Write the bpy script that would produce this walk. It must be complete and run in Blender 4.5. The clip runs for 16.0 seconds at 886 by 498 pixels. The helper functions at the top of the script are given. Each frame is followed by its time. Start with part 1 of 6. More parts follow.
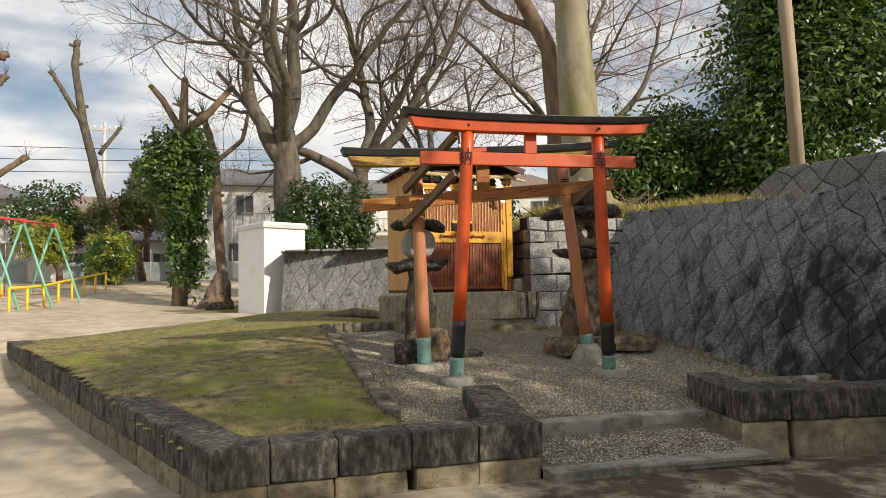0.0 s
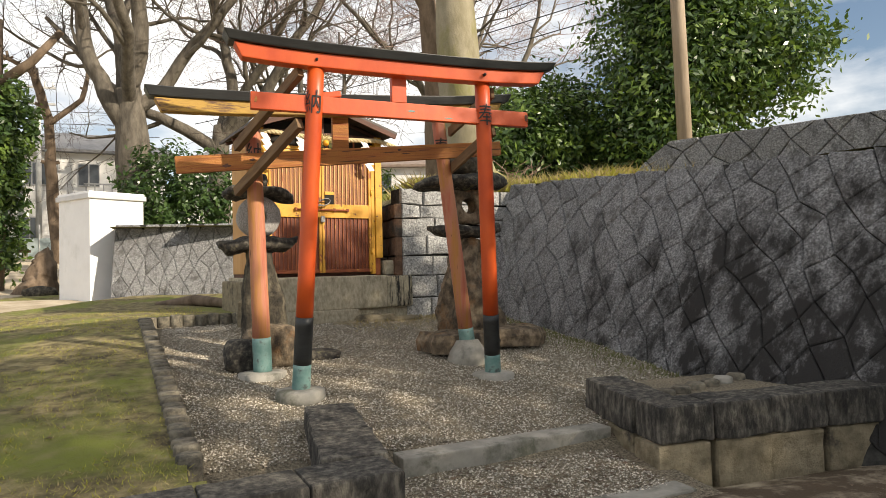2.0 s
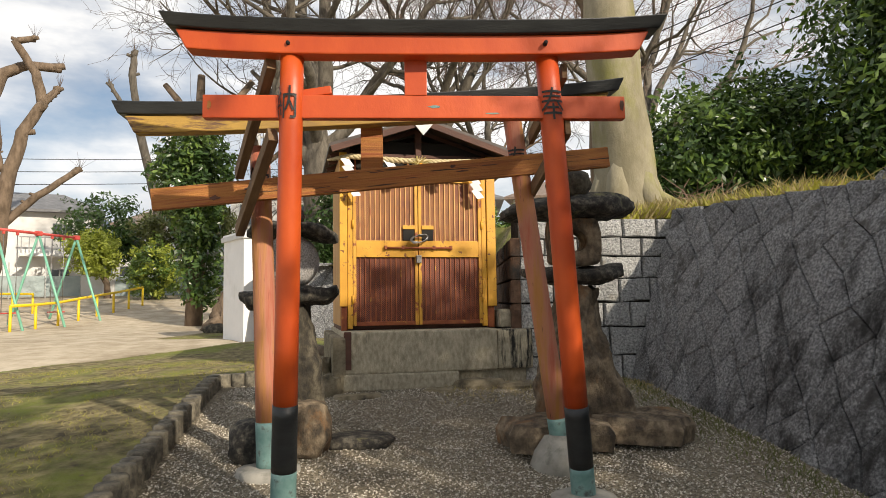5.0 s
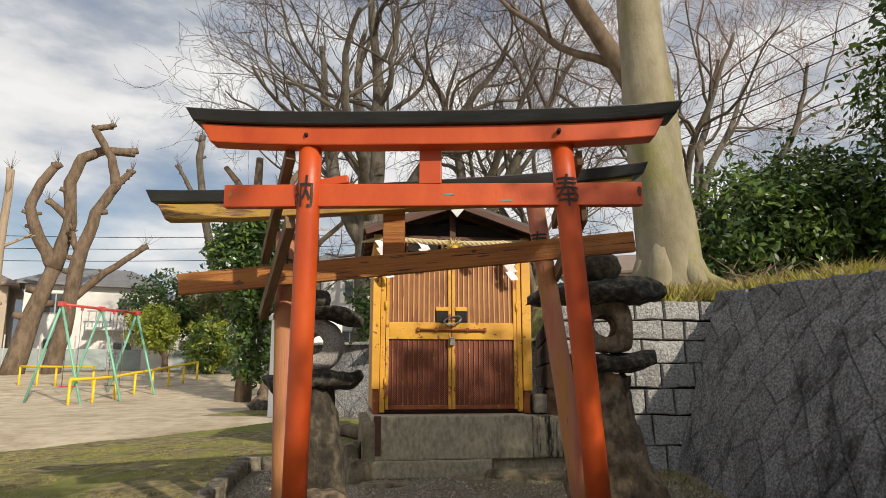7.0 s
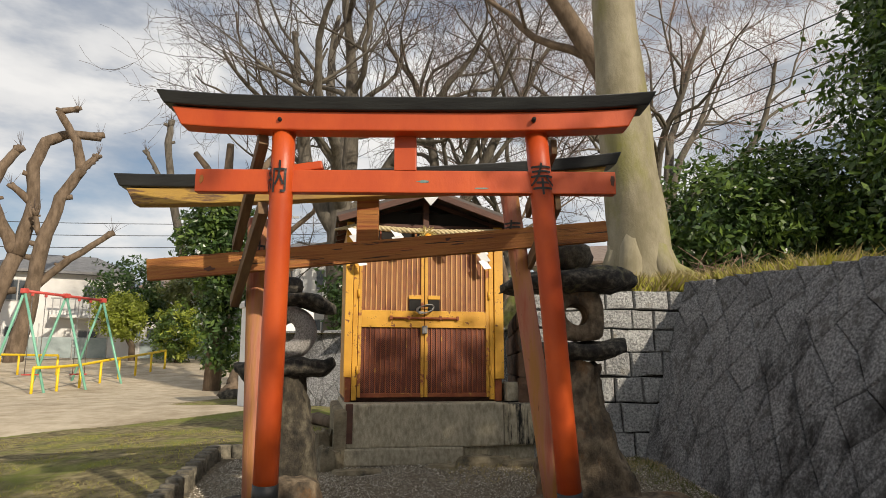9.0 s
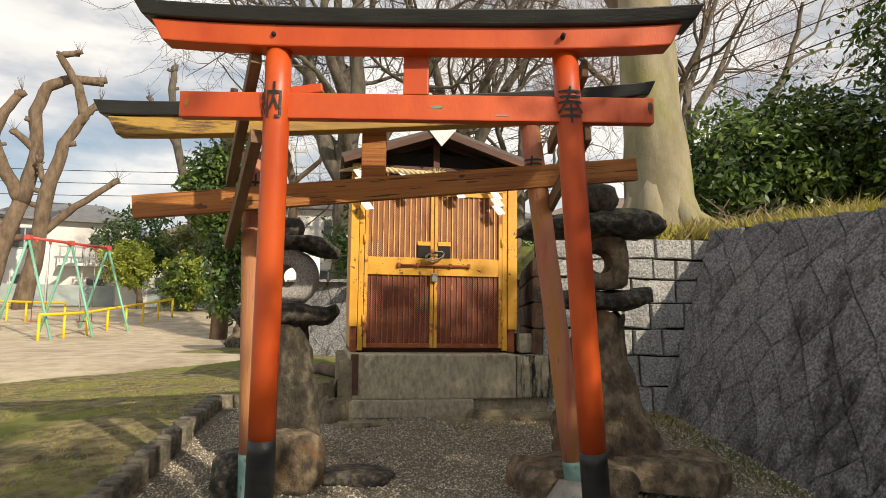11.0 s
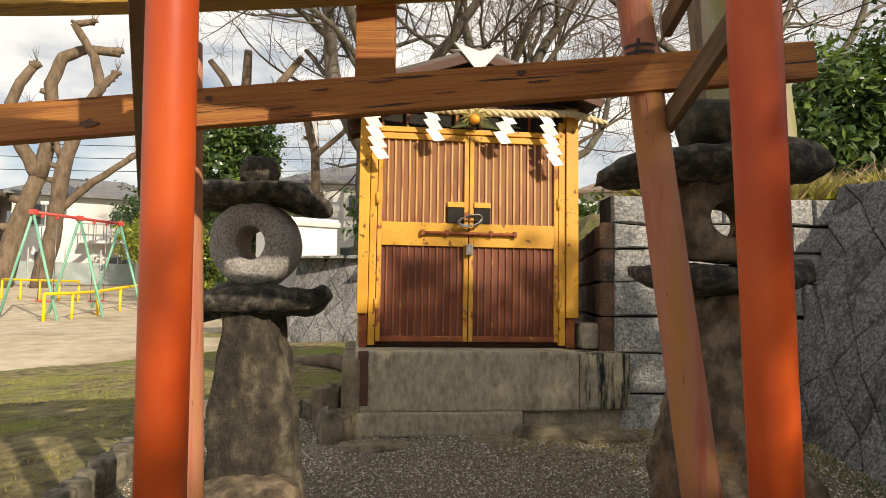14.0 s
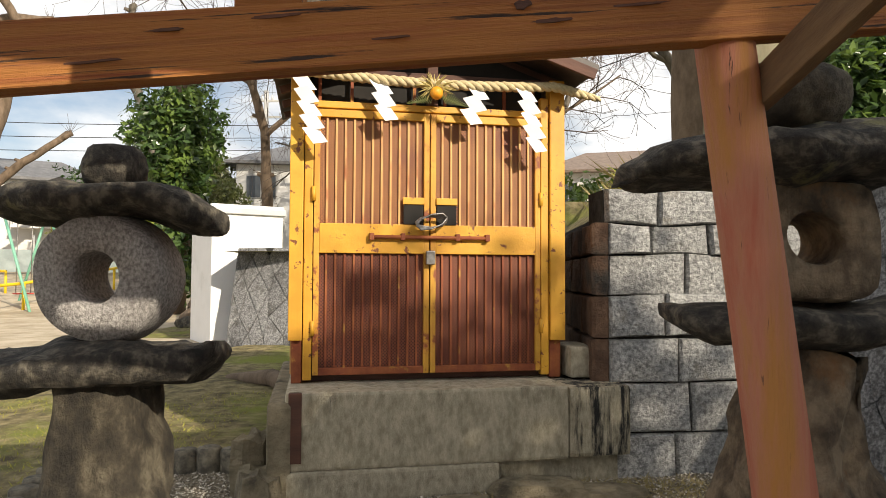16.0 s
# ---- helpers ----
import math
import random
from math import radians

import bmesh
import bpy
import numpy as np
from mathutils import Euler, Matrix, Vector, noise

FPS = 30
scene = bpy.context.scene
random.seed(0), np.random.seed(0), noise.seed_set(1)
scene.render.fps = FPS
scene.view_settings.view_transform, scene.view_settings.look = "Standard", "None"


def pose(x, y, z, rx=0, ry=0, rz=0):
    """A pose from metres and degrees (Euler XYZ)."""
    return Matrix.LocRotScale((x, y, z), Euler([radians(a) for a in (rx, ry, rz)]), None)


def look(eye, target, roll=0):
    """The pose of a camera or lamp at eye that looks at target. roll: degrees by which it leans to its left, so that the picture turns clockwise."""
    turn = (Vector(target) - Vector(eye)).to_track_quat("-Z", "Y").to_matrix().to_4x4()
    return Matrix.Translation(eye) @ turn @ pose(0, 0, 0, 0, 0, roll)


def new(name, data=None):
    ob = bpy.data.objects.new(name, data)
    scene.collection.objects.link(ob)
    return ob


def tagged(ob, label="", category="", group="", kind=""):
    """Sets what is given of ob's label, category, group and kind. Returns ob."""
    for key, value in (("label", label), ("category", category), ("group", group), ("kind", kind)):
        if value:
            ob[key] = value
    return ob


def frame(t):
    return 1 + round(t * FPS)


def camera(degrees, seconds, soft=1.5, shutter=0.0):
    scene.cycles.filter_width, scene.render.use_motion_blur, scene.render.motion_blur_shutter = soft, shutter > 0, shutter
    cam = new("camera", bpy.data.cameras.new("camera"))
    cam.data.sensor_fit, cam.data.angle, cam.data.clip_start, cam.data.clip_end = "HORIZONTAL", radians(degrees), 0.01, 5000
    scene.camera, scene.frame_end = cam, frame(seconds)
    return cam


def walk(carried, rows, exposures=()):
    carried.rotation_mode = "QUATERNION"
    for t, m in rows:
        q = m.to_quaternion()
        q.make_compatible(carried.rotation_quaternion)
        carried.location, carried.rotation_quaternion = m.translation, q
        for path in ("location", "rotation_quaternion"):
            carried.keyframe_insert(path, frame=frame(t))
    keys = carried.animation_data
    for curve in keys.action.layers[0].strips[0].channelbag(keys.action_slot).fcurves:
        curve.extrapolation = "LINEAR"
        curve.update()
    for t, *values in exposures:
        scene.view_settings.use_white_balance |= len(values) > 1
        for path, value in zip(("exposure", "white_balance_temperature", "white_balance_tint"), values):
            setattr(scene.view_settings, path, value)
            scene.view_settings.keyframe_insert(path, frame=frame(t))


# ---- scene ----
cam = camera(67.0, 16.0, 0.8)
METRES, EYE, TILT, LEAN, TURN = 8.0, 1.5, 0.0, 0.0, -10.6
ROWS = [
    (0.0, 0.0, 0.0, 0.0, 0.06, 3.46, 1.06),
    (0.5, -0.004, 0.045, 0.0065, -5.4, 3.22, 2.96),
    (1.0, 0.0175, 0.1046, 0.0035, -7.5, 1.92, 4.73),
    (1.5, 0.0308, 0.1559, 0.0046, -8.09, 1.17, 2.44),
    (2.0, 0.0409, 0.2045, 0.0086, -10.17, 1.41, 1.18),
    (2.5, 0.0732, 0.2638, 0.0122, -10.08, 0.08, 2.33),
    (3.0, 0.095, 0.3079, 0.0153, -8.61, 0.13, 0.78),
    (3.5, 0.121, 0.3514, 0.0212, -6.05, 1.32, 0.63),
    (4.0, 0.1662, 0.392, 0.0239, 3.15, 1.7, 0.46),
    (6.5, 0.2375, 0.4692, 0.0466, 11.51, 9.85, 0.56),
    (7.0, 0.2483, 0.4549, 0.0431, 13.31, 10.88, 0.04),
    (7.5, 0.2472, 0.4528, 0.044, 11.74, 11.8, 0.25),
    (8.0, 0.2471, 0.4533, 0.0433, 10.85, 11.93, -0.69),
    (8.5, 0.2466, 0.4554, 0.0422, 10.62, 10.86, -0.83),
    (9.0, 0.2467, 0.4551, 0.0414, 10.88, 10.0, -0.06),
    (9.5, 0.2468, 0.4556, 0.0384, 11.1, 8.01, -0.28),
    (12.0, 0.2177, 0.5698, 0.0394, 12.15, 5.8, -1.38),
    (12.5, 0.212, 0.6002, 0.0464, 14.58, 14.08, -1.6),
    (13.0, 0.1943, 0.6258, 0.0442, 13.1, 14.5, -0.7),
    (13.5, 0.1862, 0.6713, 0.0394, 11.48, 7.6, -1.05),
    (14.0, 0.1803, 0.7189, 0.0445, 13.95, 4.13, -0.8),
    (14.5, 0.1656, 0.7513, 0.0518, 14.66, 1.72, -2.16),
    (15.0, 0.1543, 0.7803, 0.0591, 11.69, 0.91, -0.69),
    (15.5, 0.1533, 0.8274, 0.0684, 11.77, 1.87, 0.08),
    (16.0, 0.1506, 0.8523, 0.0778, 10.49, 2.37, -0.23),
]
walk(cam, [(t, pose(0, 0, EYE, TILT, LEAN, TURN) @ pose(METRES * x, METRES * y, METRES * z, 90 + pitch, roll, yaw)) for t, x, y, z, yaw, pitch, roll in ROWS],
     [(0.0, -0.05, 6750, 10), (1.0, 0.1, 6750, 10), (2.0, 0.38, 6800, 10), (3.5, 0.62, 6800, 10), (4.2, 0.34, 6650, 10), (6.3, -0.07, 6650, 10), (7.0, -0.18, 6650, 10), (9.7, -0.2, 6750, 10),
      (11.8, 0.16, 7100, 10), (12.0, 0.16, 7100, 10), (12.5, -0.16, 6800, 10), (13.0, -0.28, 6800, 10), (13.5, 0.0, 7000, 10), (14.0, 0.12, 7150, 10), (15.0, 0.18, 6850, 10), (16.0, 0.25, 6800, 10)])

# ---- world, sun ----
SUN_TO = Vector((0.56, -0.67, 0.48)).normalized()
world = bpy.data.worlds.new("world")
scene.world = world
world.use_nodes = True
wn, wl = world.node_tree.nodes, world.node_tree.links
wn.clear()
w_out = wn.new("ShaderNodeOutputWorld")
w_bg = wn.new("ShaderNodeBackground")
w_sky = wn.new("ShaderNodeTexSky")
w_sky.sky_type = "NISHITA"
w_sky.sun_disc = False
w_sky.sun_elevation = math.asin(SUN_TO.z)
w_sky.sun_rotation = math.atan2(SUN_TO.x, SUN_TO.y)
w_co = wn.new("ShaderNodeTexCoord")
w_map = wn.new("ShaderNodeMapping")
w_map.inputs["Scale"].default_value = (1.6, 1.6, 4.2)
w_noise = wn.new("ShaderNodeTexNoise")
w_noise.inputs["Scale"].default_value = 1.5
w_noise.inputs["Detail"].default_value = 8
w_noise.inputs["Roughness"].default_value = 0.55
w_ramp = wn.new("ShaderNodeValToRGB")
w_ramp.color_ramp.elements[0].position = 0.36
w_ramp.color_ramp.elements[1].position = 0.56
w_noise2 = wn.new("ShaderNodeTexNoise")
w_noise2.inputs["Scale"].default_value = 3.0
w_noise2.inputs["Detail"].default_value = 6
w_shade = wn.new("ShaderNodeValToRGB")
w_shade.color_ramp.elements[0].position = 0.36
w_shade.color_ramp.elements[0].color = (6.4, 6.7, 7.2, 1)
w_shade.color_ramp.elements[1].position = 0.62
w_shade.color_ramp.elements[1].color = (10.0, 10.0, 10.0, 1)
w_mix = wn.new("ShaderNodeMixRGB")
wl.new(w_co.outputs["Generated"], w_map.inputs["Vector"])
wl.new(w_map.outputs[0], w_noise.inputs["Vector"])
wl.new(w_map.outputs[0], w_noise2.inputs["Vector"])
wl.new(w_noise.outputs["Fac"], w_ramp.inputs["Fac"])
wl.new(w_noise2.outputs["Fac"], w_shade.inputs["Fac"])
wl.new(w_ramp.outputs["Color"], w_mix.inputs["Fac"])
wl.new(w_sky.outputs["Color"], w_mix.inputs["Color1"])
wl.new(w_shade.outputs["Color"], w_mix.inputs["Color2"])
wl.new(w_mix.outputs["Color"], w_bg.inputs["Color"])
w_bg.inputs["Strength"].default_value = 0.10
wl.new(w_bg.outputs[0], w_out.inputs["Surface"])

sun_data = bpy.data.lights.new("sun", "SUN")
sun_data.energy = 5.0
sun_data.angle = radians(0.6)
sun_data.color = (1.0, 0.90, 0.75)
sun = new("sun", sun_data)
sun.matrix_world = look(SUN_TO * 60, (0, 0, 0))


# ---- materials ----
def material(name, colors, scale=6.0, rough=0.85, bump=0.3, bump_scale=60.0, metal=0.0, stain=None, stain_scale=1.2, stain_edge=(0.5, 0.62),
             stretch=(1, 1, 1), vary=0.0, detail=8.0, bump_dist=0.01):
    """A weathered surface: two colours mixed by a middling noise, a stain with its own outline, grain and fine relief."""
    m = bpy.data.materials.new(name)
    m.use_nodes = True
    nt = m.node_tree
    n, l = nt.nodes, nt.links
    b = n["Principled BSDF"]
    b.inputs["Roughness"].default_value = rough
    b.inputs["Metallic"].default_value = metal
    co = n.new("ShaderNodeTexCoord")
    mp = n.new("ShaderNodeMapping")
    mp.inputs["Scale"].default_value = stretch
    l.new(co.outputs["Object"], mp.inputs["Vector"])
    vec = mp.outputs[0]
    info = n.new("ShaderNodeObjectInfo")
    off = n.new("ShaderNodeVectorMath")
    off.operation = "MULTIPLY_ADD"
    off.inputs[1].default_value = (37, 37, 37)
    l.new(info.outputs["Random"], off.inputs[0])
    l.new(vec, off.inputs[2])
    vec = off.outputs[0]
    a = n.new("ShaderNodeTexNoise")
    a.inputs["Scale"].default_value = scale
    a.inputs["Detail"].default_value = detail
    a.inputs["Roughness"].default_value = 0.62
    l.new(vec, a.inputs["Vector"])
    r = n.new("ShaderNodeValToRGB")
    e = r.color_ramp.elements
    e[0].position, e[0].color = 0.36, (*colors[0], 1)
    e[1].position, e[1].color = 0.64, (*colors[-1], 1)
    if len(colors) == 3:
        k = e.new(0.5)
        k.color = (*colors[1], 1)
    l.new(a.outputs["Fac"], r.inputs["Fac"])
    col = r.outputs["Color"]
    if stain:
        s = n.new("ShaderNodeTexNoise")
        s.inputs["Scale"].default_value = stain_scale
        s.inputs["Detail"].default_value = 10
        s.inputs["Roughness"].default_value = 0.68
        l.new(vec, s.inputs["Vector"])
        sr = n.new("ShaderNodeValToRGB")
        sr.color_ramp.elements[0].position, sr.color_ramp.elements[1].position = stain_edge
        l.new(s.outputs["Fac"], sr.inputs["Fac"])
        mx = n.new("ShaderNodeMixRGB")
        mx.inputs["Color2"].default_value = (*stain, 1)
        l.new(sr.outputs["Color"], mx.inputs["Fac"])
        l.new(col, mx.inputs["Color1"])
        col = mx.outputs["Color"]
    if vary:
        h = n.new("ShaderNodeHueSaturation")
        mr = n.new("ShaderNodeMapRange")
        mr.inputs["To Min"].default_value, mr.inputs["To Max"].default_value = 1 - vary, 1 + vary
        l.new(info.outputs["Random"], mr.inputs["Value"])
        l.new(mr.outputs[0], h.inputs["Value"])
        l.new(col, h.inputs["Color"])
        col = h.outputs["Color"]
    l.new(col, b.inputs["Base Color"])
    if bump:
        g = n.new("ShaderNodeTexNoise")
        g.inputs["Scale"].default_value = bump_scale
        g.inputs["Detail"].default_value = 6
        g.inputs["Roughness"].default_value = 0.7
        l.new(vec, g.inputs["Vector"])
        bp = n.new("ShaderNodeBump")
        bp.inputs["Strength"].default_value = bump
        bp.inputs["Distance"].default_value = bump_dist
        l.new(g.outputs["Fac"], bp.inputs["Height"])
        l.new(bp.outputs[0], b.inputs["Normal"])
    return m


def leaf_material(name, dark, light, rough=0.45):
    m = material(name, (dark, light), scale=2.5, rough=rough, bump=0)
    n, l = m.node_tree.nodes, m.node_tree.links
    b = n["Principled BSDF"]
    t = n.new("ShaderNodeBsdfTranslucent")
    t.inputs["Color"].default_value = (light[0] * 1.3, light[1] * 1.4, light[2], 1)
    mx = n.new("ShaderNodeMixShader")
    mx.inputs[0].default_value = 0.2
    l.new(b.outputs[0], mx.inputs[1])
    l.new(t.outputs[0], mx.inputs[2])
    l.new(mx.outputs[0], n["Material Output"].inputs["Surface"])
    return m


M_vermilion = material("vermilion_paint", ((0.43, 0.052, 0.008), (0.55, 0.085, 0.013)), 3, 0.42, 0.15, 40, stain=(0.16, 0.035, 0.02), stain_scale=14, stain_edge=(0.69, 0.72), stretch=(1, 1, 0.5))
M_old_orange = material("faded_orange_wood", ((0.26, 0.09, 0.022), (0.40, 0.165, 0.036), (0.27, 0.072, 0.022)), 5, 0.7, 0.7, 30, stain=(0.03, 0.016, 0.01), stain_scale=11, stain_edge=(0.60, 0.64), stretch=(0.13, 4.5, 4.5))
M_old_post = material("faded_pink_orange_post", ((0.40, 0.10, 0.055), (0.44, 0.18, 0.11), (0.42, 0.19, 0.05)), 4, 0.7, 0.6, 30, stain=(0.06, 0.025, 0.016), stain_scale=12, stain_edge=(0.64, 0.68), stretch=(3, 3, 0.25))
M_brace = material("weathered_brace_wood", ((0.11, 0.065, 0.035), (0.22, 0.14, 0.07)), 6, 0.8, 0.5, 30, stretch=(0.5, 3, 3))
M_ochre_edge = material("ochre_wood", ((0.30, 0.18, 0.06), (0.54, 0.33, 0.05)), 5, 0.7, 0.4, 30, stain=(0.13, 0.07, 0.04), stain_scale=5, stain_edge=(0.52, 0.60), stretch=(0.3, 2, 2))
M_black = material("black_paint", ((0.009, 0.010, 0.011), (0.02, 0.022, 0.022)), 8, 0.42, 0.25, 40, stain=(0.16, 0.14, 0.12), stain_scale=6, stain_edge=(0.70, 0.74), stretch=(0.4, 2, 2))
M_teal = material("pale_teal_paint", ((0.10, 0.205, 0.19), (0.19, 0.31, 0.285)), 9, 0.6, 0.3, 50, stain=(0.07, 0.085, 0.08), stain_scale=9, stain_edge=(0.54, 0.64))
M_concrete = material("old_concrete", ((0.29, 0.255, 0.18), (0.50, 0.445, 0.33)), 18, 0.9, 0.9, 80, stain=(0.12, 0.105, 0.08), stain_scale=2.6, stain_edge=(0.60, 0.78), stretch=(1.4, 1.4, 0.8))
M_plinth = material("stained_plinth_concrete", ((0.33, 0.29, 0.20), (0.54, 0.48, 0.355)), 18, 0.9, 0.9, 80, stain=(0.17, 0.145, 0.10), stain_scale=3.2, stain_edge=(0.54, 0.74), stretch=(1.4, 1.4, 0.7))
M_log = material("weathered_log_concrete", ((0.075, 0.066, 0.05), (0.21, 0.185, 0.135)), 16, 0.9, 0.8, 60, stain=(0.035, 0.033, 0.028), stain_scale=5, stain_edge=(0.54, 0.66), vary=0.25)
M_step = material("pale_step_stone", ((0.24, 0.228, 0.195), (0.35, 0.33, 0.285)), 7, 0.85, 0.35, 120, stain=(0.12, 0.12, 0.09), stain_scale=3)
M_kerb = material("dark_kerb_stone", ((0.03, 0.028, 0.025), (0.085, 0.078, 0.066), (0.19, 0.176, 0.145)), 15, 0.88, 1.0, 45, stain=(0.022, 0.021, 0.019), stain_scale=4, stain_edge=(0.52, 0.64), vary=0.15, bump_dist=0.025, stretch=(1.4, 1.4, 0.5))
M_kerb_low = material("tan_kerb_stone", ((0.17, 0.14, 0.085), (0.34, 0.285, 0.19)), 9, 0.88, 1.0, 40, stain=(0.06, 0.052, 0.04), stain_scale=3, stain_edge=(0.56, 0.68), vary=0.2, bump_dist=0.025)
M_wall = material("grey_granite_wall", ((0.115, 0.115, 0.117), (0.26, 0.26, 0.265), (0.48, 0.48, 0.48)), 44, 0.85, 1.0, 60, stain=(0.12, 0.115, 0.108), stain_scale=5, stain_edge=(0.54, 0.66), vary=0.18, bump_dist=0.05)
M_wall_joint = material("dark_wall_joint", ((0.014, 0.0135, 0.012), (0.05, 0.048, 0.042)), 14, 0.95, 0.6, 40)
M_block = material("pale_granite_block", ((0.19, 0.19, 0.188), (0.37, 0.37, 0.36), (0.54, 0.54, 0.525)), 40, 0.85, 1.0, 26, stain=(0.26, 0.24, 0.20), stain_scale=2.4, stain_edge=(0.58, 0.68), vary=0.12, bump_dist=0.05)
# blocks of the wall's side face: brown, with its shade darkened into the colour
M_block_shaded = material("shaded_brown_granite_block", ((0.09, 0.048, 0.028), (0.17, 0.10, 0.062)), 9, 0.9, 1.0, 24, stain=(0.04, 0.034, 0.028), stain_scale=2, vary=0.15, bump_dist=0.03)
M_rock = material("mossy_brown_rock", ((0.022, 0.019, 0.014), (0.058, 0.048, 0.033), (0.15, 0.13, 0.09)), 9, 0.9, 1.0, 34, stain=(0.14, 0.125, 0.03), stain_scale=2.6, stain_edge=(0.58, 0.70), bump_dist=0.025, stretch=(1, 1, 0.8))
M_rock_rust = material("rust_brown_rock", ((0.05, 0.038, 0.026), (0.14, 0.105, 0.068), (0.29, 0.225, 0.15)), 9, 0.9, 1.0, 34, stain=(0.22, 0.11, 0.04), stain_scale=2.6, stain_edge=(0.55, 0.68), bump_dist=0.025, stretch=(1, 1, 0.8))
M_rock_dark = material("dark_rock", ((0.010, 0.0095, 0.008), (0.04, 0.035, 0.028), (0.14, 0.125, 0.095)), 16, 0.85, 0.9, 24, stain=(0.12, 0.115, 0.04), stain_scale=4, stain_edge=(0.62, 0.72), bump_dist=0.02)
M_granite = material("speckled_granite", ((0.17, 0.16, 0.15), (0.46, 0.44, 0.42)), 85, 0.85, 0.8, 110, stain=(0.09, 0.085, 0.07), stain_scale=3, stain_edge=(0.60, 0.75))
M_yellow = material("yellow_ochre_paint", ((0.56, 0.27, 0.022), (0.70, 0.37, 0.035)), 4, 0.5, 0.2, 40, stain=(0.18, 0.055, 0.02), stain_scale=16, stain_edge=(0.59, 0.63))
M_stile = material("flaking_yellow_paint", ((0.50, 0.23, 0.025), (0.64, 0.34, 0.04)), 4, 0.55, 0.3, 40, stain=(0.24, 0.06, 0.02), stain_scale=9, stain_edge=(0.54, 0.60))
M_bar = material("rust_orange_bar", ((0.56, 0.29, 0.11), (0.68, 0.38, 0.13)), 6, 0.55, 0.2, 40, stain=(0.32, 0.10, 0.03), stain_scale=4, stain_edge=(0.54, 0.66))
M_rust = material("rusty_red_frame", ((0.20, 0.045, 0.018), (0.33, 0.10, 0.03)), 8, 0.7, 0.4, 60, stain=(0.50, 0.26, 0.05), stain_scale=7, stain_edge=(0.60, 0.67))
M_tan_panel = material("tan_board", ((0.46, 0.24, 0.08), (0.55, 0.31, 0.12)), 3, 0.7, 0.3, 30, stretch=(2, 2, 0.3))
M_dark_wood = material("dark_brown_wood", ((0.06, 0.026, 0.018), (0.12, 0.05, 0.03)), 5, 0.7, 0.4, 30, stretch=(0.4, 2, 2))
M_roof_metal = material("dark_roof_sheet", ((0.035, 0.026, 0.022), (0.075, 0.05, 0.04)), 4, 0.5, 0.2, 20)
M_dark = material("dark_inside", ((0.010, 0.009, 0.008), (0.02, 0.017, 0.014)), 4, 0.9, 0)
M_rope = material("straw_rope", ((0.50, 0.40, 0.22), (0.66, 0.55, 0.33)), 30, 0.85, 0.6, 90)
M_straw = material("dry_straw", ((0.34, 0.27, 0.09), (0.50, 0.40, 0.16)), 30, 0.85, 0.3, 90)
M_paper = material("white_paper", ((0.82, 0.82, 0.82), (0.88, 0.88, 0.88)), 5, 0.8, 0.1, 50)
M_fruit = material("orange_peel", ((0.80, 0.30, 0.02), (0.85, 0.38, 0.02)), 30, 0.45, 0.3, 120)
M_chain = material("dull_chain", ((0.20, 0.19, 0.18), (0.35, 0.34, 0.33)), 30, 0.45, 0.2, 80, metal=0.8)
M_white = material("white_painted_board", ((0.76, 0.76, 0.76), (0.82, 0.82, 0.82)), 2, 0.6, 0.1, 30, stain=(0.62, 0.62, 0.60), stain_scale=1.5, stain_edge=(0.55, 0.8))
M_cap = material("pale_grey_cap", ((0.50, 0.51, 0.52), (0.60, 0.60, 0.60)), 3, 0.5, 0.1, 30)
M_lawn = material("winter_lawn", ((0.085, 0.066, 0.032), (0.205, 0.168, 0.072), (0.34, 0.28, 0.14)), 7, 0.95, 1.0, 70, stain=(0.20, 0.225, 0.03), stain_scale=0.75, stain_edge=(0.48, 0.62), bump_dist=0.025)
M_sand = material("pale_sandy_earth", ((0.38, 0.31, 0.215), (0.56, 0.48, 0.36)), 2.2, 0.95, 0.9, 50, stain=(0.26, 0.20, 0.125), stain_scale=0.45, stain_edge=(0.52, 0.72))
M_gravel = material("gravel_bed", ((0.07, 0.058, 0.038), (0.36, 0.305, 0.215)), 60, 0.9, 1.0, 70, stain=(0.08, 0.066, 0.042), stain_scale=1.5, stain_edge=(0.54, 0.74), bump_dist=0.02)
M_pebble = material("pebble", ((0.12, 0.10, 0.07), (0.36, 0.315, 0.245), (0.72, 0.67, 0.58)), 60, 0.8, 0.0, detail=1)
M_grass = leaf_material("yellow_green_grass", (0.25, 0.24, 0.03), (0.46, 0.43, 0.08), 0.7)
M_moss_grass = leaf_material("dull_green_grass", (0.09, 0.10, 0.03), (0.16, 0.17, 0.05), 0.7)
M_straw_grass = leaf_material("dry_grass", (0.28, 0.22, 0.10), (0.42, 0.34, 0.17), 0.8)
M_bark = material("grey_bark", ((0.08, 0.068, 0.053), (0.17, 0.148, 0.118)), 6, 0.95, 0.9, 24, stretch=(1, 1, 0.35), bump_dist=0.03)
M_bark_pale = material("pale_olive_bark", ((0.20, 0.175, 0.11), (0.32, 0.285, 0.20)), 3, 0.9, 0.6, 18, stain=(0.20, 0.19, 0.06), stain_scale=1.2, stain_edge=(0.5, 0.68), stretch=(1, 1, 0.5), bump_dist=0.02)
M_bark_brown = material("brown_bark", ((0.10, 0.07, 0.045), (0.20, 0.145, 0.10)), 5, 0.95, 0.8, 22, stretch=(1, 1, 0.4), bump_dist=0.03)
M_twig = material("brown_twig", ((0.055, 0.040, 0.032), (0.11, 0.08, 0.064)), 5, 0.9, 0)
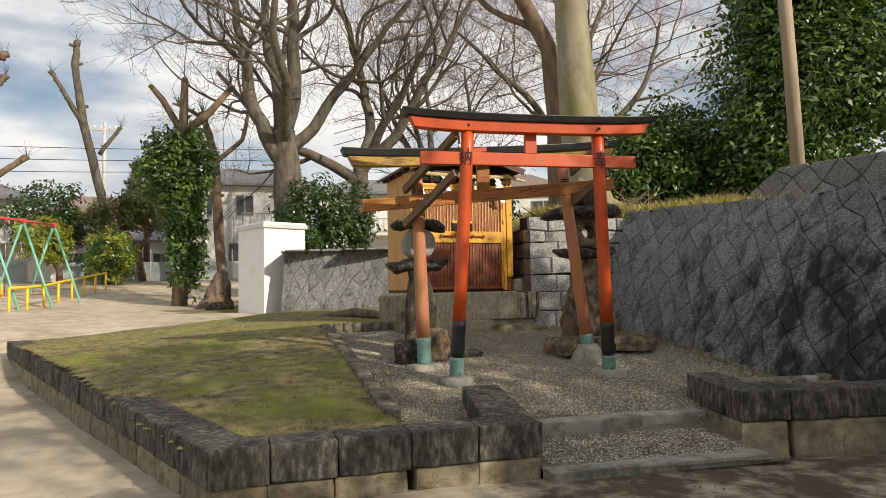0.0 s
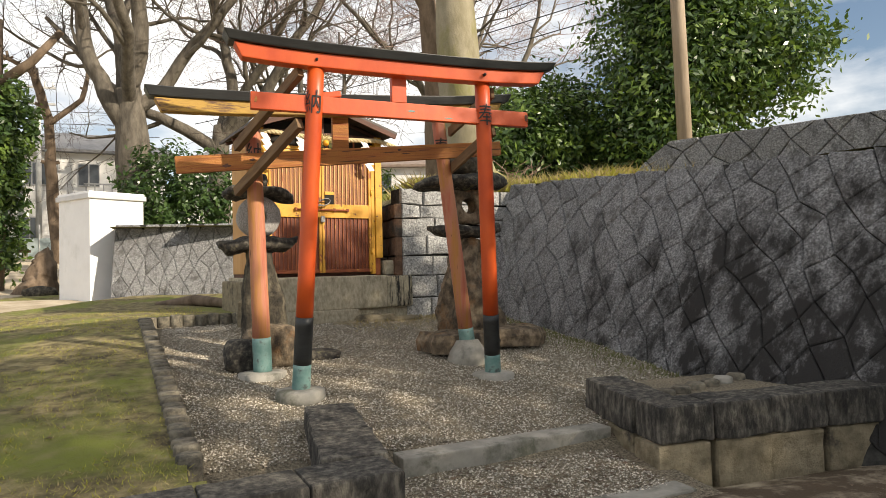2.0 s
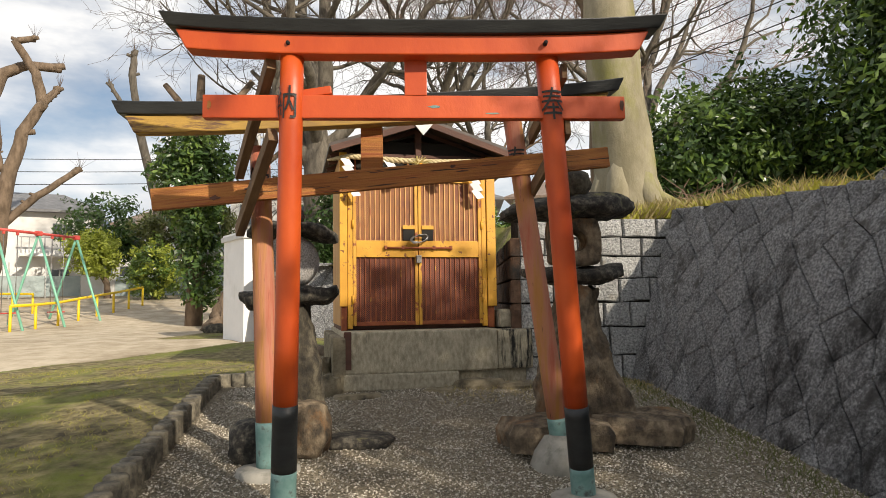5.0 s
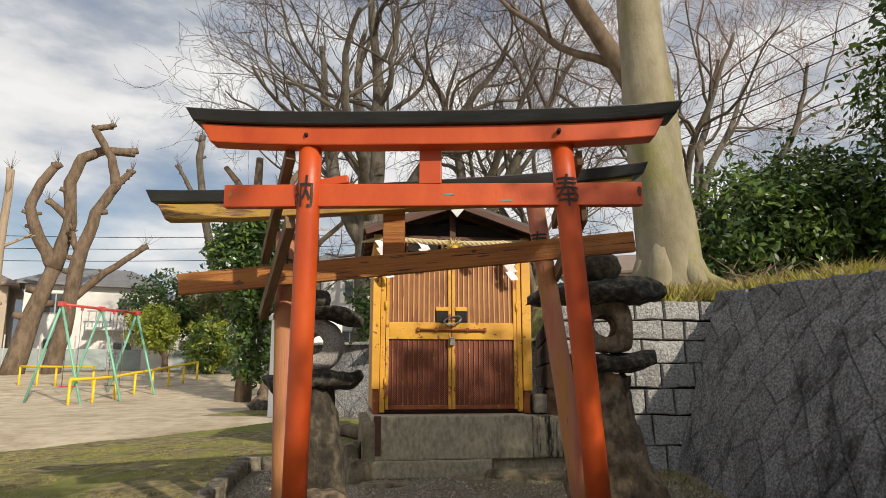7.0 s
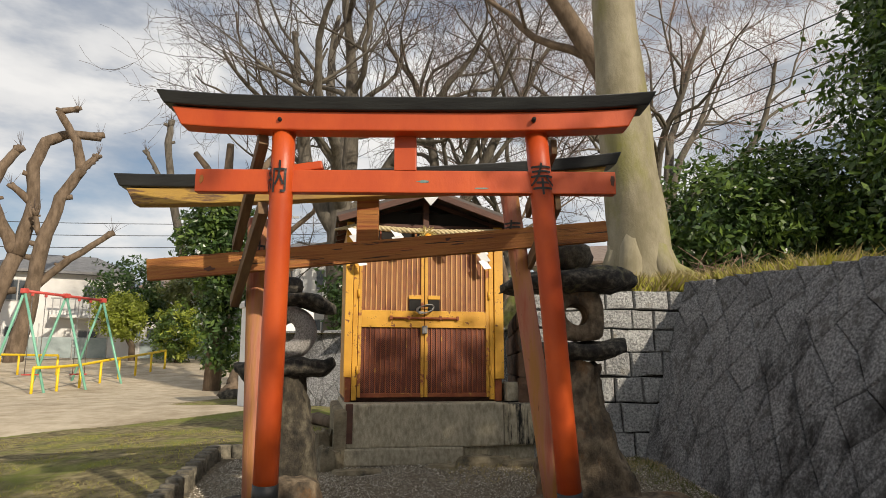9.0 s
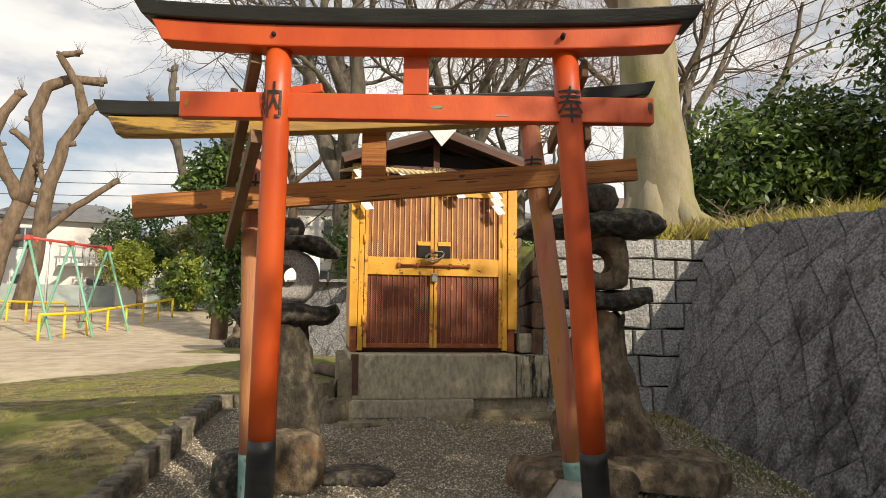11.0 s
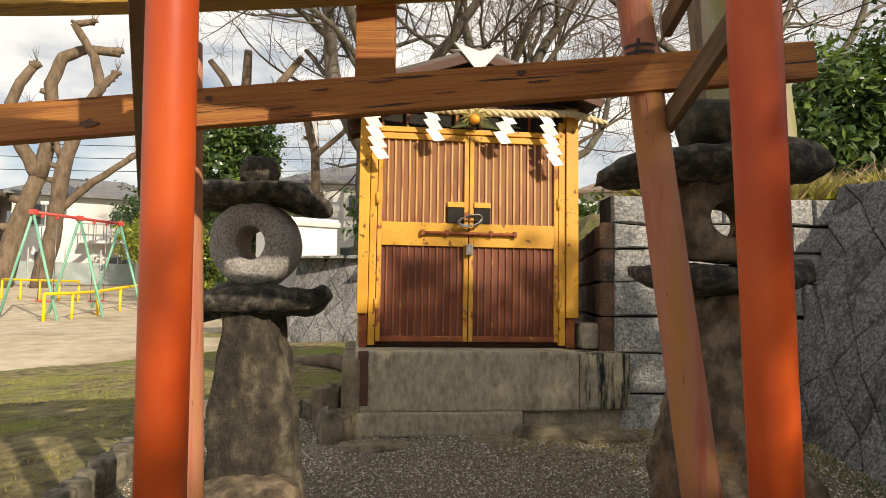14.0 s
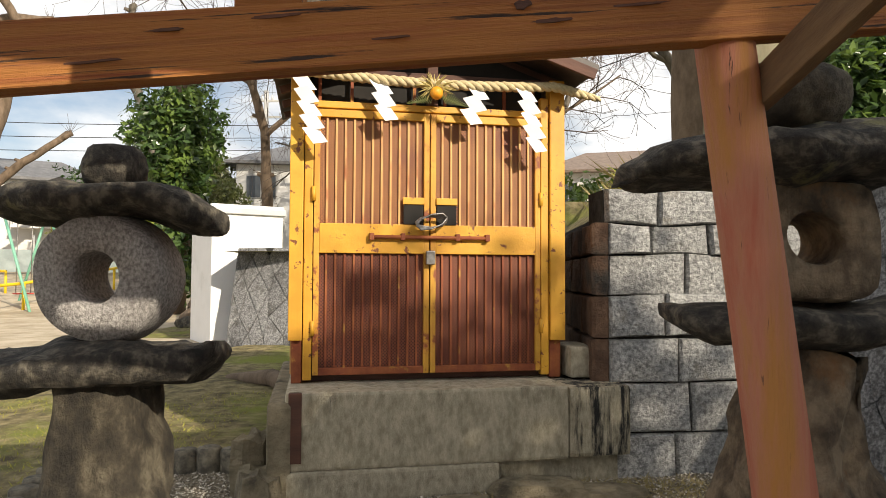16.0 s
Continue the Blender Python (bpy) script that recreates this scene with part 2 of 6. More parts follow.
M_twig_red = material("reddish_twig", ((0.20, 0.125, 0.10), (0.28, 0.19, 0.15)), 5, 0.9, 0)
M_leaf_dark = leaf_material("dark_evergreen_leaf", (0.024, 0.053, 0.015), (0.078, 0.135, 0.038), 0.30)
M_leaf_mid = leaf_material("mid_evergreen_leaf", (0.05, 0.095, 0.02), (0.16, 0.235, 0.05), 0.30)
M_leaf_bright = leaf_material("bright_leaf", (0.20, 0.24, 0.03), (0.36, 0.40, 0.06))
M_leaf_olive = leaf_material("olive_leaf", (0.08, 0.095, 0.03), (0.18, 0.20, 0.07))
M_pole = material("weathered_pole_wood", ((0.27, 0.21, 0.15), (0.38, 0.30, 0.22)), 6, 0.9, 0.4, 30, stretch=(2, 2, 0.2))
M_green = material("mint_green_paint", ((0.16, 0.42, 0.30), (0.22, 0.50, 0.36)), 5, 0.45, 0.1, 40)
M_red = material("red_paint", ((0.50, 0.06, 0.05), (0.62, 0.10, 0.08)), 5, 0.5, 0.1, 40)
M_rail = material("bright_yellow_paint", ((0.75, 0.50, 0.01), (0.82, 0.58, 0.02)), 5, 0.45, 0.1, 40)
M_plaster = material("white_house_wall", ((0.66, 0.65, 0.63), (0.76, 0.75, 0.73)), 0.8, 0.85, 0.2, 20)
M_plaster_tan = material("tan_house_wall", ((0.40, 0.33, 0.25), (0.48, 0.40, 0.31)), 0.8, 0.85, 0.2, 20)
M_tile_grey = material("grey_roof_tile", ((0.13, 0.13, 0.135), (0.20, 0.20, 0.205)), 4, 0.6, 0.5, 12)
M_tile_brown = material("brown_roof_tile", ((0.17, 0.12, 0.09), (0.25, 0.19, 0.15)), 4, 0.6, 0.5, 12)
M_glass = material("window_glass", ((0.05, 0.06, 0.07), (0.08, 0.09, 0.10)), 2, 0.12, 0)
M_alu = material("window_frame_metal", ((0.30, 0.30, 0.30), (0.40, 0.40, 0.40)), 4, 0.4, 0)
M_fence = material("fence_panel", ((0.28, 0.34, 0.34), (0.36, 0.42, 0.42)), 2, 0.6, 0.1, 20)
# hill woods tinted blue: the haze of distance is in this colour
M_hill = material("haze_blue_hill", ((0.075, 0.10, 0.15), (0.11, 0.14, 0.19)), 0.02, 1.0, 0)
M_wire = material("black_wire", ((0.015, 0.015, 0.016), (0.02, 0.02, 0.02)), 4, 0.6, 0)
M_pole_grey = material("concrete_pole", ((0.42, 0.42, 0.41), (0.52, 0.52, 0.50)), 4, 0.8, 0.2, 30)


def add_stain_or_shade(m, colour, axes, scale, stretch, edge):
    """A broad dirt stain with a ragged outline; on the sand it carries painted shade too. axes: per axis the place
    where it sets in, the reach over which it grows, and its weight.
    """
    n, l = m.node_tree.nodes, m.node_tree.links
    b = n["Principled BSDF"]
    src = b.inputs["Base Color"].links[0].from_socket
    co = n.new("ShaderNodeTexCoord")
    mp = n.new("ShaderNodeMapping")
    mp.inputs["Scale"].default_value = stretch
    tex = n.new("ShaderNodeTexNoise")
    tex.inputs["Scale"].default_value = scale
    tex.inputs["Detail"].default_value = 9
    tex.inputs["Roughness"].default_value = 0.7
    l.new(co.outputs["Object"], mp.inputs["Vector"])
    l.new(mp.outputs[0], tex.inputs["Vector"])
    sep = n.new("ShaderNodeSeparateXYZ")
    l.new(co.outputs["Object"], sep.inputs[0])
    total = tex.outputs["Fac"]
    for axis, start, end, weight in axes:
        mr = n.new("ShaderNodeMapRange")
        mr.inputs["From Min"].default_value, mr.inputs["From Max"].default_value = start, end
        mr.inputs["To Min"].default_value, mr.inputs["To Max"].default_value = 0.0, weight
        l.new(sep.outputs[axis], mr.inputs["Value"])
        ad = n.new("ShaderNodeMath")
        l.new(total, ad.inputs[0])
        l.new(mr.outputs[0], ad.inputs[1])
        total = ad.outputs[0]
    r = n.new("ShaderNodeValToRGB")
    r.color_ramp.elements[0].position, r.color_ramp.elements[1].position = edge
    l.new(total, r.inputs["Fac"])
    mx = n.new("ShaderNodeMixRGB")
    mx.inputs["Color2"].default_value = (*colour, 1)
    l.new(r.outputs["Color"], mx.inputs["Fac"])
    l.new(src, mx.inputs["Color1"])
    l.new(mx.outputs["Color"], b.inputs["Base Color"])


# black algae running down the damp near end of the wall; brown leaf litter by the steps, darkened further for the shade
# there
add_stain_or_shade(M_wall, (0.032, 0.030, 0.029), [("Y", 9.8, 6.0, 0.17), ("Z", 2.7, 1.0, 0.09)], 2.6, (1, 1, 0.4), (0.60, 0.76))
add_stain_or_shade(M_plinth, (0.016, 0.0155, 0.014), [("X", 1.58, 1.80, 0.20), ("Z", 1.0, 1.42, 0.06)], 5.0, (2.5, 2.5, 0.35), (0.68, 0.80))
# litter brown and the foreground's shade, painted together into the sand colour
add_stain_or_shade(M_sand, (0.085, 0.058, 0.034), [("X", -0.5, 2.5, 0.20), ("Y", 9.0, 5.5, 0.15)], 1.6, (1, 1, 1), (0.70, 0.88))


def perforated(name, colours):
    """Rust-painted sheet with small round holes in staggered rows."""
    m = material(name, colours, 6, 0.6, 0.1, 40, stain=(0.22, 0.05, 0.02), stain_scale=2, stain_edge=(0.5, 0.65))
    n, l = m.node_tree.nodes, m.node_tree.links
    b = n["Principled BSDF"]
    src = b.inputs["Base Color"].links[0].from_socket
    co = n.new("ShaderNodeTexCoord")
    mp = n.new("ShaderNodeMapping")
    mp.inputs["Rotation"].default_value = (0, radians(45), 0)
    mp.inputs["Scale"].default_value = (66, 0.001, 66)
    v = n.new("ShaderNodeTexVoronoi")
    v.inputs["Randomness"].default_value = 0.0
    v.inputs["Scale"].default_value = 1.0
    l.new(co.outputs["Object"], mp.inputs["Vector"])
    l.new(mp.outputs[0], v.inputs["Vector"])
    r = n.new("ShaderNodeValToRGB")
    r.color_ramp.elements[0].position, r.color_ramp.elements[1].position = 0.33, 0.40
    l.new(v.outputs["Distance"], r.inputs["Fac"])
    mx = n.new("ShaderNodeMixRGB")
    mx.inputs["Color1"].default_value = (0.03, 0.012, 0.008, 1)
    l.new(r.outputs["Color"], mx.inputs["Fac"])
    l.new(src, mx.inputs["Color2"])
    l.new(mx.outputs["Color"], b.inputs["Base Color"])
    return m


M_perf = perforated("perforated_orange_sheet", ((0.36, 0.13, 0.035), (0.46, 0.18, 0.05)))
M_perf_rust = perforated("perforated_rust_sheet", ((0.19, 0.042, 0.018), (0.28, 0.075, 0.025)))


# ---- mesh helpers ----
def mesh_ob(name, bm, mat, parent=None, smooth=False):
    me = bpy.data.meshes.new(name)
    bm.normal_update()
    bm.to_mesh(me)
    bm.free()
    me.materials.append(mat)
    if smooth:
        me.polygons.foreach_set("use_smooth", [True] * len(me.polygons))
    ob = new(name, me)
    ob.parent = parent
    return ob


def raw_ob(name, verts, faces, mat, parent=None, smooth=False):
    me = bpy.data.meshes.new(name)
    me.from_pydata(verts, [], faces)
    me.materials.append(mat)
    if smooth:
        me.polygons.foreach_set("use_smooth", [True] * len(me.polygons))
    ob = new(name, me)
    ob.parent = parent
    return ob


def empty(name, m=None):
    ob = new(name)
    if m is not None:
        ob.matrix_basis = m
    return ob


def add_box(bm, c, s, bevel=0.0, m=None, rough=0.0, seed=0):
    r = bmesh.ops.create_cube(bm, size=1)
    vs = r["verts"]
    for v in vs:
        v.co = Vector((v.co.x * s[0], v.co.y * s[1], v.co.z * s[2]))
    if bevel:
        es = list({e for v in vs for e in v.link_edges})
        o = bmesh.ops.bevel(bm, geom=es, offset=bevel, segments=2, affect="EDGES", profile=0.6)
        vs = list({v for f in o["faces"] for v in f.verts} | {v for v in vs if v.is_valid})
    for v in vs:
        v.co = v.co + Vector(c)
        if rough:
            v.co += noise.noise_vector(v.co * 5 + Vector((seed, seed, seed))) * rough
        if m is not None:
            v.co = m @ v.co
    return vs


def box(name, c, s, mat, parent=None, bevel=0.006, m=None, rough=0.0, seed=0):
    bm = bmesh.new()
    add_box(bm, c, s, bevel, m, rough, seed)
    return mesh_ob(name, bm, mat, parent)


def add_tube(bm, pts, radii, seg=10, cap=True, wob=0.0, seed=0.0):
    """A tapered tube along pts."""
    pts = [Vector(p) for p in pts]
    rings = []
    prev = None
    for i, p in enumerate(pts):
        d = (pts[min(i + 1, len(pts) - 1)] - pts[max(i - 1, 0)]).normalized()
        if prev is None:
            ref = Vector((1, 0, 0)) if abs(d.x) < 0.8 else Vector((0, 1, 0))
            u = d.cross(ref).normalized()
        else:
            u = (prev - d * prev.dot(d)).normalized()
        prev = u
        w = d.cross(u)
        ring = []
        for k in range(seg):
            a = 2 * math.pi * k / seg
            q = u * math.cos(a) + w * math.sin(a)
            rr = radii[i]
            if wob:
                rr *= 1 + wob * noise.noise(p * 0.9 + q * 0.8 + Vector((seed, seed, seed)))
            ring.append(bm.verts.new(p + q * rr))
        rings.append(ring)
    for a, b in zip(rings, rings[1:]):
        for k in range(seg):
            bm.faces.new((a[k], a[(k + 1) % seg], b[(k + 1) % seg], b[k]))
    if cap:
        bm.faces.new(list(reversed(rings[0])))
        bm.faces.new(rings[-1])


def tube(name, pts, radii, mat, parent=None, seg=12, wob=0.0, smooth=True):
    bm = bmesh.new()
    add_tube(bm, pts, radii, seg, True, wob, pts[0][0])
    return mesh_ob(name, bm, mat, parent, smooth)


def between(name, a, b, w, h, mat, parent=None, bevel=0.006, roll=0.0):
    """A beam from a to b, w thick across and h high."""
    a, b = Vector(a), Vector(b)
    d = b - a
    q = d.to_track_quat("X", "Z").to_matrix().to_4x4()
    ob = box(name, (0, 0, 0), (d.length, w, h), mat, parent, bevel)
    ob.matrix_basis = Matrix.Translation((a + b) / 2) @ q @ pose(0, 0, 0, roll, 0, 0)
    return ob


def rock(name, c, s, mat, parent=None, seed=0, amp=0.16, freq=1.6, flat=0.0, turn=0.0, sub=3, power=1.0):
    """A rounded, uneven stone; flat squares it off."""
    bm = bmesh.new()
    bmesh.ops.create_icosphere(bm, subdivisions=sub, radius=1)
    o = Vector((seed * 3.7, seed * 1.9, seed * 5.3))
    rot = Matrix.Rotation(turn, 3, "Z")
    for v in bm.verts:
        p = v.co.copy()
        if flat:
            k = max(abs(p.x), abs(p.y), abs(p.z))
            p = p.lerp(p / k * 0.85, flat)
        p *= 1 + amp * noise.noise(p * freq + o) + amp * 0.45 * noise.noise(p * freq * 3 + o) + amp * 0.2 * noise.noise(p * freq * 8 + o)
        v.co = rot @ Vector((p.x * s[0], p.y * s[1], p.z * s[2])) + Vector(c)
    return mesh_ob(name, bm, mat, parent, True)


def clip_poly(poly, a, b, c):
    """The part of a plane polygon with a*u + b*v + c >= 0."""
    out = []
    for i, p in enumerate(poly):
        q = poly[(i + 1) % len(poly)]
        dp, dq = a * p[0] + b * p[1] + c, a * q[0] + b * q[1] + c
        if dp >= 0:
            out.append(p)
        if (dp >= 0) != (dq >= 0):
            k = dp / (dp - dq)
            out.append((p[0] + (q[0] - p[0]) * k, p[1] + (q[1] - p[1]) * k))
    return out


def stone_piece(name, poly, place, mat, parent, depth=0.05, gap=0.012, seed=0):
    """One wall stone: a polygon in wall coordinates with a chamfered, uneven face. place(u, v, d) gives the point in the world."""
    cu = sum(p[0] for p in poly) / len(poly)
    cv = sum(p[1] for p in poly) / len(poly)
    pts = []
    for i, p in enumerate(poly):
        q = poly[(i + 1) % len(poly)]
        n = max(1, round(math.hypot(q[0] - p[0], q[1] - p[1]) / 0.16))
        for k in range(n):
            f = k / n
            pts.append((p[0] + (q[0] - p[0]) * f, p[1] + (q[1] - p[1]) * f))

    def inset(p, g):
        du, dv = p[0] - cu, p[1] - cv
        r = max(math.hypot(du, dv), 1e-6)
        j = 0.4 * g * noise.noise(Vector((p[0] * 9, p[1] * 9, seed)))
        return cu + du * (1 - (g + j) / r), cv + dv * (1 - (g + j) / r)

    verts, n = [], len(pts)
    for g, d in ((gap, -0.05), (gap, depth * 0.6), (gap + 0.014, depth)):
        for p in pts:
            u, v = inset(p, g)
            jit = 0.25 * depth * noise.noise(Vector((u * 5, v * 5, seed + 3)))
            verts.append(place(u, v, d + (jit if d > 0 else 0)))
    verts.append(place(cu, cv, depth * (1.25 + 0.4 * noise.noise(Vector((cu * 3, cv * 3, 7))))))
    faces = []
    for r in range(2):
        for k in range(n):
            k2 = (k + 1) % n
            faces.append((r * n + k, r * n + k2, (r + 1) * n + k2, (r + 1) * n + k))
    for k in range(n):
        faces.append((2 * n + k, 2 * n + (k + 1) % n, 3 * n))
    return raw_ob(name, verts, faces, mat, parent)


def diamond_wall(parent, length, height, place, mat, a=0.46, b=0.60, flip=False, depth=0.05, merged=None, u0=0.0, seed=1):
    """Stones laid point down, clipped to the wall's length and height (a function of u)."""
    rng = random.Random(seed)
    rows = int(4.0 / (b / 2)) + 2
    cache = {}

    def corner(i, j):
        if (i, j) not in cache:
            cache[(i, j)] = (u0 + i * a / 2 + rng.uniform(-0.08, 0.08), j * b / 2 + rng.uniform(-0.08, 0.08))
        return cache[(i, j)]

    made = []
    for j in range(-1, rows):
        for i in range(-1, int((length - u0) / (a / 2)) + 3):
            if (i + j) % 2:
                continue
            poly = [corner(i, j - 1), corner(i + 1, j), corner(i, j + 1), corner(i - 1, j)]
            h = height(u0 + i * a / 2)
            poly = clip_poly(poly, 0, 1, 0)
            if len(poly) > 2:
                poly = clip_poly(poly, 0, -1, h)
            if len(poly) > 2:
                poly = clip_poly(poly, 1, 0, -u0)
            if len(poly) > 2:
                poly = clip_poly(poly, -1, 0, length)
            if len(poly) < 3:
                continue
            area = abs(sum(p[0] * q[1] - p[1] * q[0] for p, q in zip(poly, poly[1:] + poly[:1]))) / 2
            if area < 0.012:
                continue
            if flip:
                poly = poly[::-1]
            made.append(stone_piece("stone", poly, place, mat, parent, depth, 0.0055, i * 7.1 + j))
    return made


def interp(x, xs, ys):
    return float(np.interp(x, xs, ys))


# ---- ground ----
def g_out(x, y):
    z = interp(y, (3, 8, 11.5, 13, 15, 18, 21, 25, 30, 35, 40, 60), (0, 0.06, 0.2, 0.55, 0.82, 0.98, 0.98, 1.1, 1.6, 2.1, 2.35, 2.5))
    return z + 0.02 * noise.noise(Vector((x * 0.5, y * 0.5, 0)))


def g_lawn(x, y):
    z = interp(y, (4.5, 6, 8, 10.5, 14, 18, 22), (0.38, 0.46, 0.70, 0.93, 1.0, 1.12, 1.35))
    return z - 0.05 * max(0.0, -x) * min(1, max(0, (y - 4) / 6)) + 0.02 * noise.noise(Vector((x * 0.9, y * 0.9, 4)))


def g_gravel(x, y):
    z = interp(y, (4.9, 5.95, 6.2, 7.5, 8.5, 10.4, 12), (0.075, 0.14, 0.26, 0.47, 0.61, 0.82, 0.9))
    return z + 0.012 * noise.noise(Vector((x * 2, y * 2, 9)))


def sheet(name, x0, x1, y0, y1, step, height, mat, keep=None):
    nx, ny = max(2, round((x1 - x0) / step)), max(2, round((y1 - y0) / step))
    verts, faces = [], []
    for j in range(ny + 1):
        for i in range(nx + 1):
            x, y = x0 + (x1 - x0) * i / nx, y0 + (y1 - y0) * j / ny
            verts.append((x, y, height(x, y)))
    for j in range(ny):
        for i in range(nx):
            cx, cy = x0 + (x1 - x0) * (i + 0.5) / nx, y0 + (y1 - y0) * (j + 0.5) / ny
            if keep is None or keep(cx, cy):
                k = j * (nx + 1) + i
                faces.append((k, k + 1, k + nx + 2, k + nx + 1))
    return raw_ob(name, verts, faces, mat, None, True)


def side(p, a, b):
    return (b[0] - a[0]) * (p[1] - a[1]) - (b[1] - a[1]) * (p[0] - a[0])


KERB_CORNER, KERB_END, KERB_FAR = (-0.74, 4.78), (1.72, 5.08), (-5.2, 12.6)
LOG_NEAR, LOG_BEND, LOG_END = (0.62, 5.7), (0.08, 10.9), (1.45, 10.95)

# one ground sheet to the horizon, fine near the walk and coarse far off
verts, faces = [], []
gx = sorted(set([-900, -400, -200, -110, -70, -50] + [i * 1.0 for i in range(-40, 41)] + [50, 70, 110, 200, 400, 900]))
gy = sorted(set([-300, -120, -60, -30] + [i * 1.0 for i in range(-15, 61)] + [80, 120, 200, 400, 900]))
for y in gy:
    for x in gx:
        verts.append((x, y, g_out(x, y) - (0.25 if (y > 5.2 and x > -0.3 and y < 17 and x < 8) else 0)))
for j in range(len(gy) - 1):
    for i in range(len(gx) - 1):
        k = j * len(gx) + i
        faces.append((k, k + 1, k + len(gx) + 1, k + len(gx)))
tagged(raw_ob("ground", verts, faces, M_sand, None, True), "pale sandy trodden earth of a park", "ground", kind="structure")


def in_lawn(x, y):
    if side((x, y), KERB_CORNER, KERB_END) < 0.15 or side((x, y), KERB_CORNER, KERB_FAR) > 0:
        return False
    if y < LOG_BEND[1] and side((x, y), LOG_NEAR, LOG_BEND) < 0:
        return False
    if y >= LOG_BEND[1] and x > 3.4 and y < 11:
        return False
    return y < 12.6 + (x + 5.2) * 0.9 and y < 17.2 and x < 4


tagged(sheet("lawn", -5.6, 4.0, 4.6, 17.4, 0.1, g_lawn, M_lawn, in_lawn), "patchy brown and green winter lawn", "lawn", kind="structure")
tagged(sheet("far_lawn", -8, 8, 18.2, 40, 0.5, lambda x, y: g_out(x, y) - 0.03 + 0.08 * max(0.0, min(1.0, (x + 4.3 - 0.12 * (y - 18) + 0.5 * noise.noise(Vector((y * 0.7, x * 0.3, 0)))) / 0.9, (y - 18.4) / 0.9)), M_lawn, lambda x, y: x > -4.3 + 0.12 * (y - 18) and not (y > 30 and x < -2)), "dry grass beyond the path", "lawn", kind="structure")
tagged(sheet("gravel_bed", -0.2, 6.4, 4.95, 12.0, 0.1, g_gravel, M_gravel,
             lambda x, y: side((x, y), (0.62, 5.0), LOG_BEND) < 0.25 and y < 11.9 and (y > 6 or 1.7 < x < 3.8) and x < 5.7), "grey-brown gravel bed in front of the shrine", "gravel", kind="structure")

# loose pebbles
rng = np.random.default_rng(3)
N = 62000
px = rng.uniform(0.3, 5.4, N)
py = 5.0 + 6.0 * rng.uniform(0, 1, N) ** 1.25
ok = (py > 6.0) | ((px > 1.8) & (px < 3.6))
ok &= ((LOG_BEND[0] - 0.62) * (py - 5.7) - (10.9 - 5.7) * (px - 0.62)) < -0.5
ok &= px < 5.45 - (py - 6.0) * 0.12
ok &= ~((np.abs(py - 5.06) < 0.10) | (np.abs(py - 6.05) < 0.12))
px, py = px[ok], py[ok]
N = len(px)
pz = np.array([g_gravel(x, y) for x, y in zip(px, py)])
octa = np.array([(1, 0, 0), (0.1, 1, 0), (-1, 0.1, 0), (0, -1, 0), (0, 0, 0.7), (0, 0, -0.7)], float)
of = np.array([(0, 1, 4), (1, 2, 4), (2, 3, 4), (3, 0, 4), (1, 0, 5), (2, 1, 5), (3, 2, 5), (0, 3, 5)])
size = rng.uniform(0.005, 0.0135, N)
ang = rng.uniform(0, 6.28, N)
base = octa[None] * rng.uniform(0.7, 1.3, (N, 6, 1)) * size[:, None, None]
c, s = np.cos(ang)[:, None], np.sin(ang)[:, None]
vx = base[:, :, 0] * c - base[:, :, 1] * s + px[:, None]
vy = base[:, :, 0] * s + base[:, :, 1] * c + py[:, None]
vz = base[:, :, 2] + (pz + 0.003)[:, None]
pv = np.stack([vx, vy, vz], -1).reshape(-1, 3)
pf = (of[None] + (np.arange(N) * 6)[:, None, None]).reshape(-1, 3)
tagged(raw_ob("pebbles", pv.tolist(), pf.tolist(), M_pebble, None, True), "loose grey and tan pebbles on the gravel bed", "gravel", kind="stuff")


# ---- kerb walls ----
def kerb_run(parent, a, b, ztop_a, ztop_b, zlow_a, zlow_b, thick, inward, step, seed, low_split=True):
    """Rough kerb stones in two courses from a to b; the top stone overhangs a little."""
    rng = random.Random(seed)
    a, b = Vector((*a, 0)), Vector((*b, 0))
    d = (b - a)
    length = d.length
    d.normalize()
    nrm = Vector((-d.y, d.x, 0)) * inward
    ang = math.atan2(d.y, d.x)
    u = 0.0
    while u < length - 0.05:
        w = min(step * rng.uniform(0.8, 1.2), length - u)
        if length - u - w < 0.15:
            w = length - u
        f = (u + w / 2) / length
        zt, zl = ztop_a + (ztop_b - ztop_a) * f, zlow_a + (zlow_b - zlow_a) * f
        zm = zt - 0.27
        slope = math.atan2(ztop_b - ztop_a, length)
        c = a + d * (u + w / 2) + nrm * thick / 2
        m = Matrix.Translation((c.x, c.y, 0)) @ Matrix.Rotation(ang, 4, "Z")
        tilt = Matrix.Rotation(-slope, 4, "Y")
        rough_stone((w - 0.006, thick + rng.uniform(-0.02, 0.02), 0.27), M_kerb, parent, m @ Matrix.Translation((0, 0, zt - 0.135)) @ tilt, rng.uniform(0, 50))
        if low_split and zm - zl > 0.02:
            rough_stone((w - 0.006, thick - 0.03, zm - zl + 0.1), M_kerb_low, parent, m @ Matrix.Translation((rng.uniform(-0.03, 0.03), 0.0, (zm + zl - 0.1) / 2 - 0.004)) @ tilt, rng.uniform(0, 50), 0.03)
        u += w


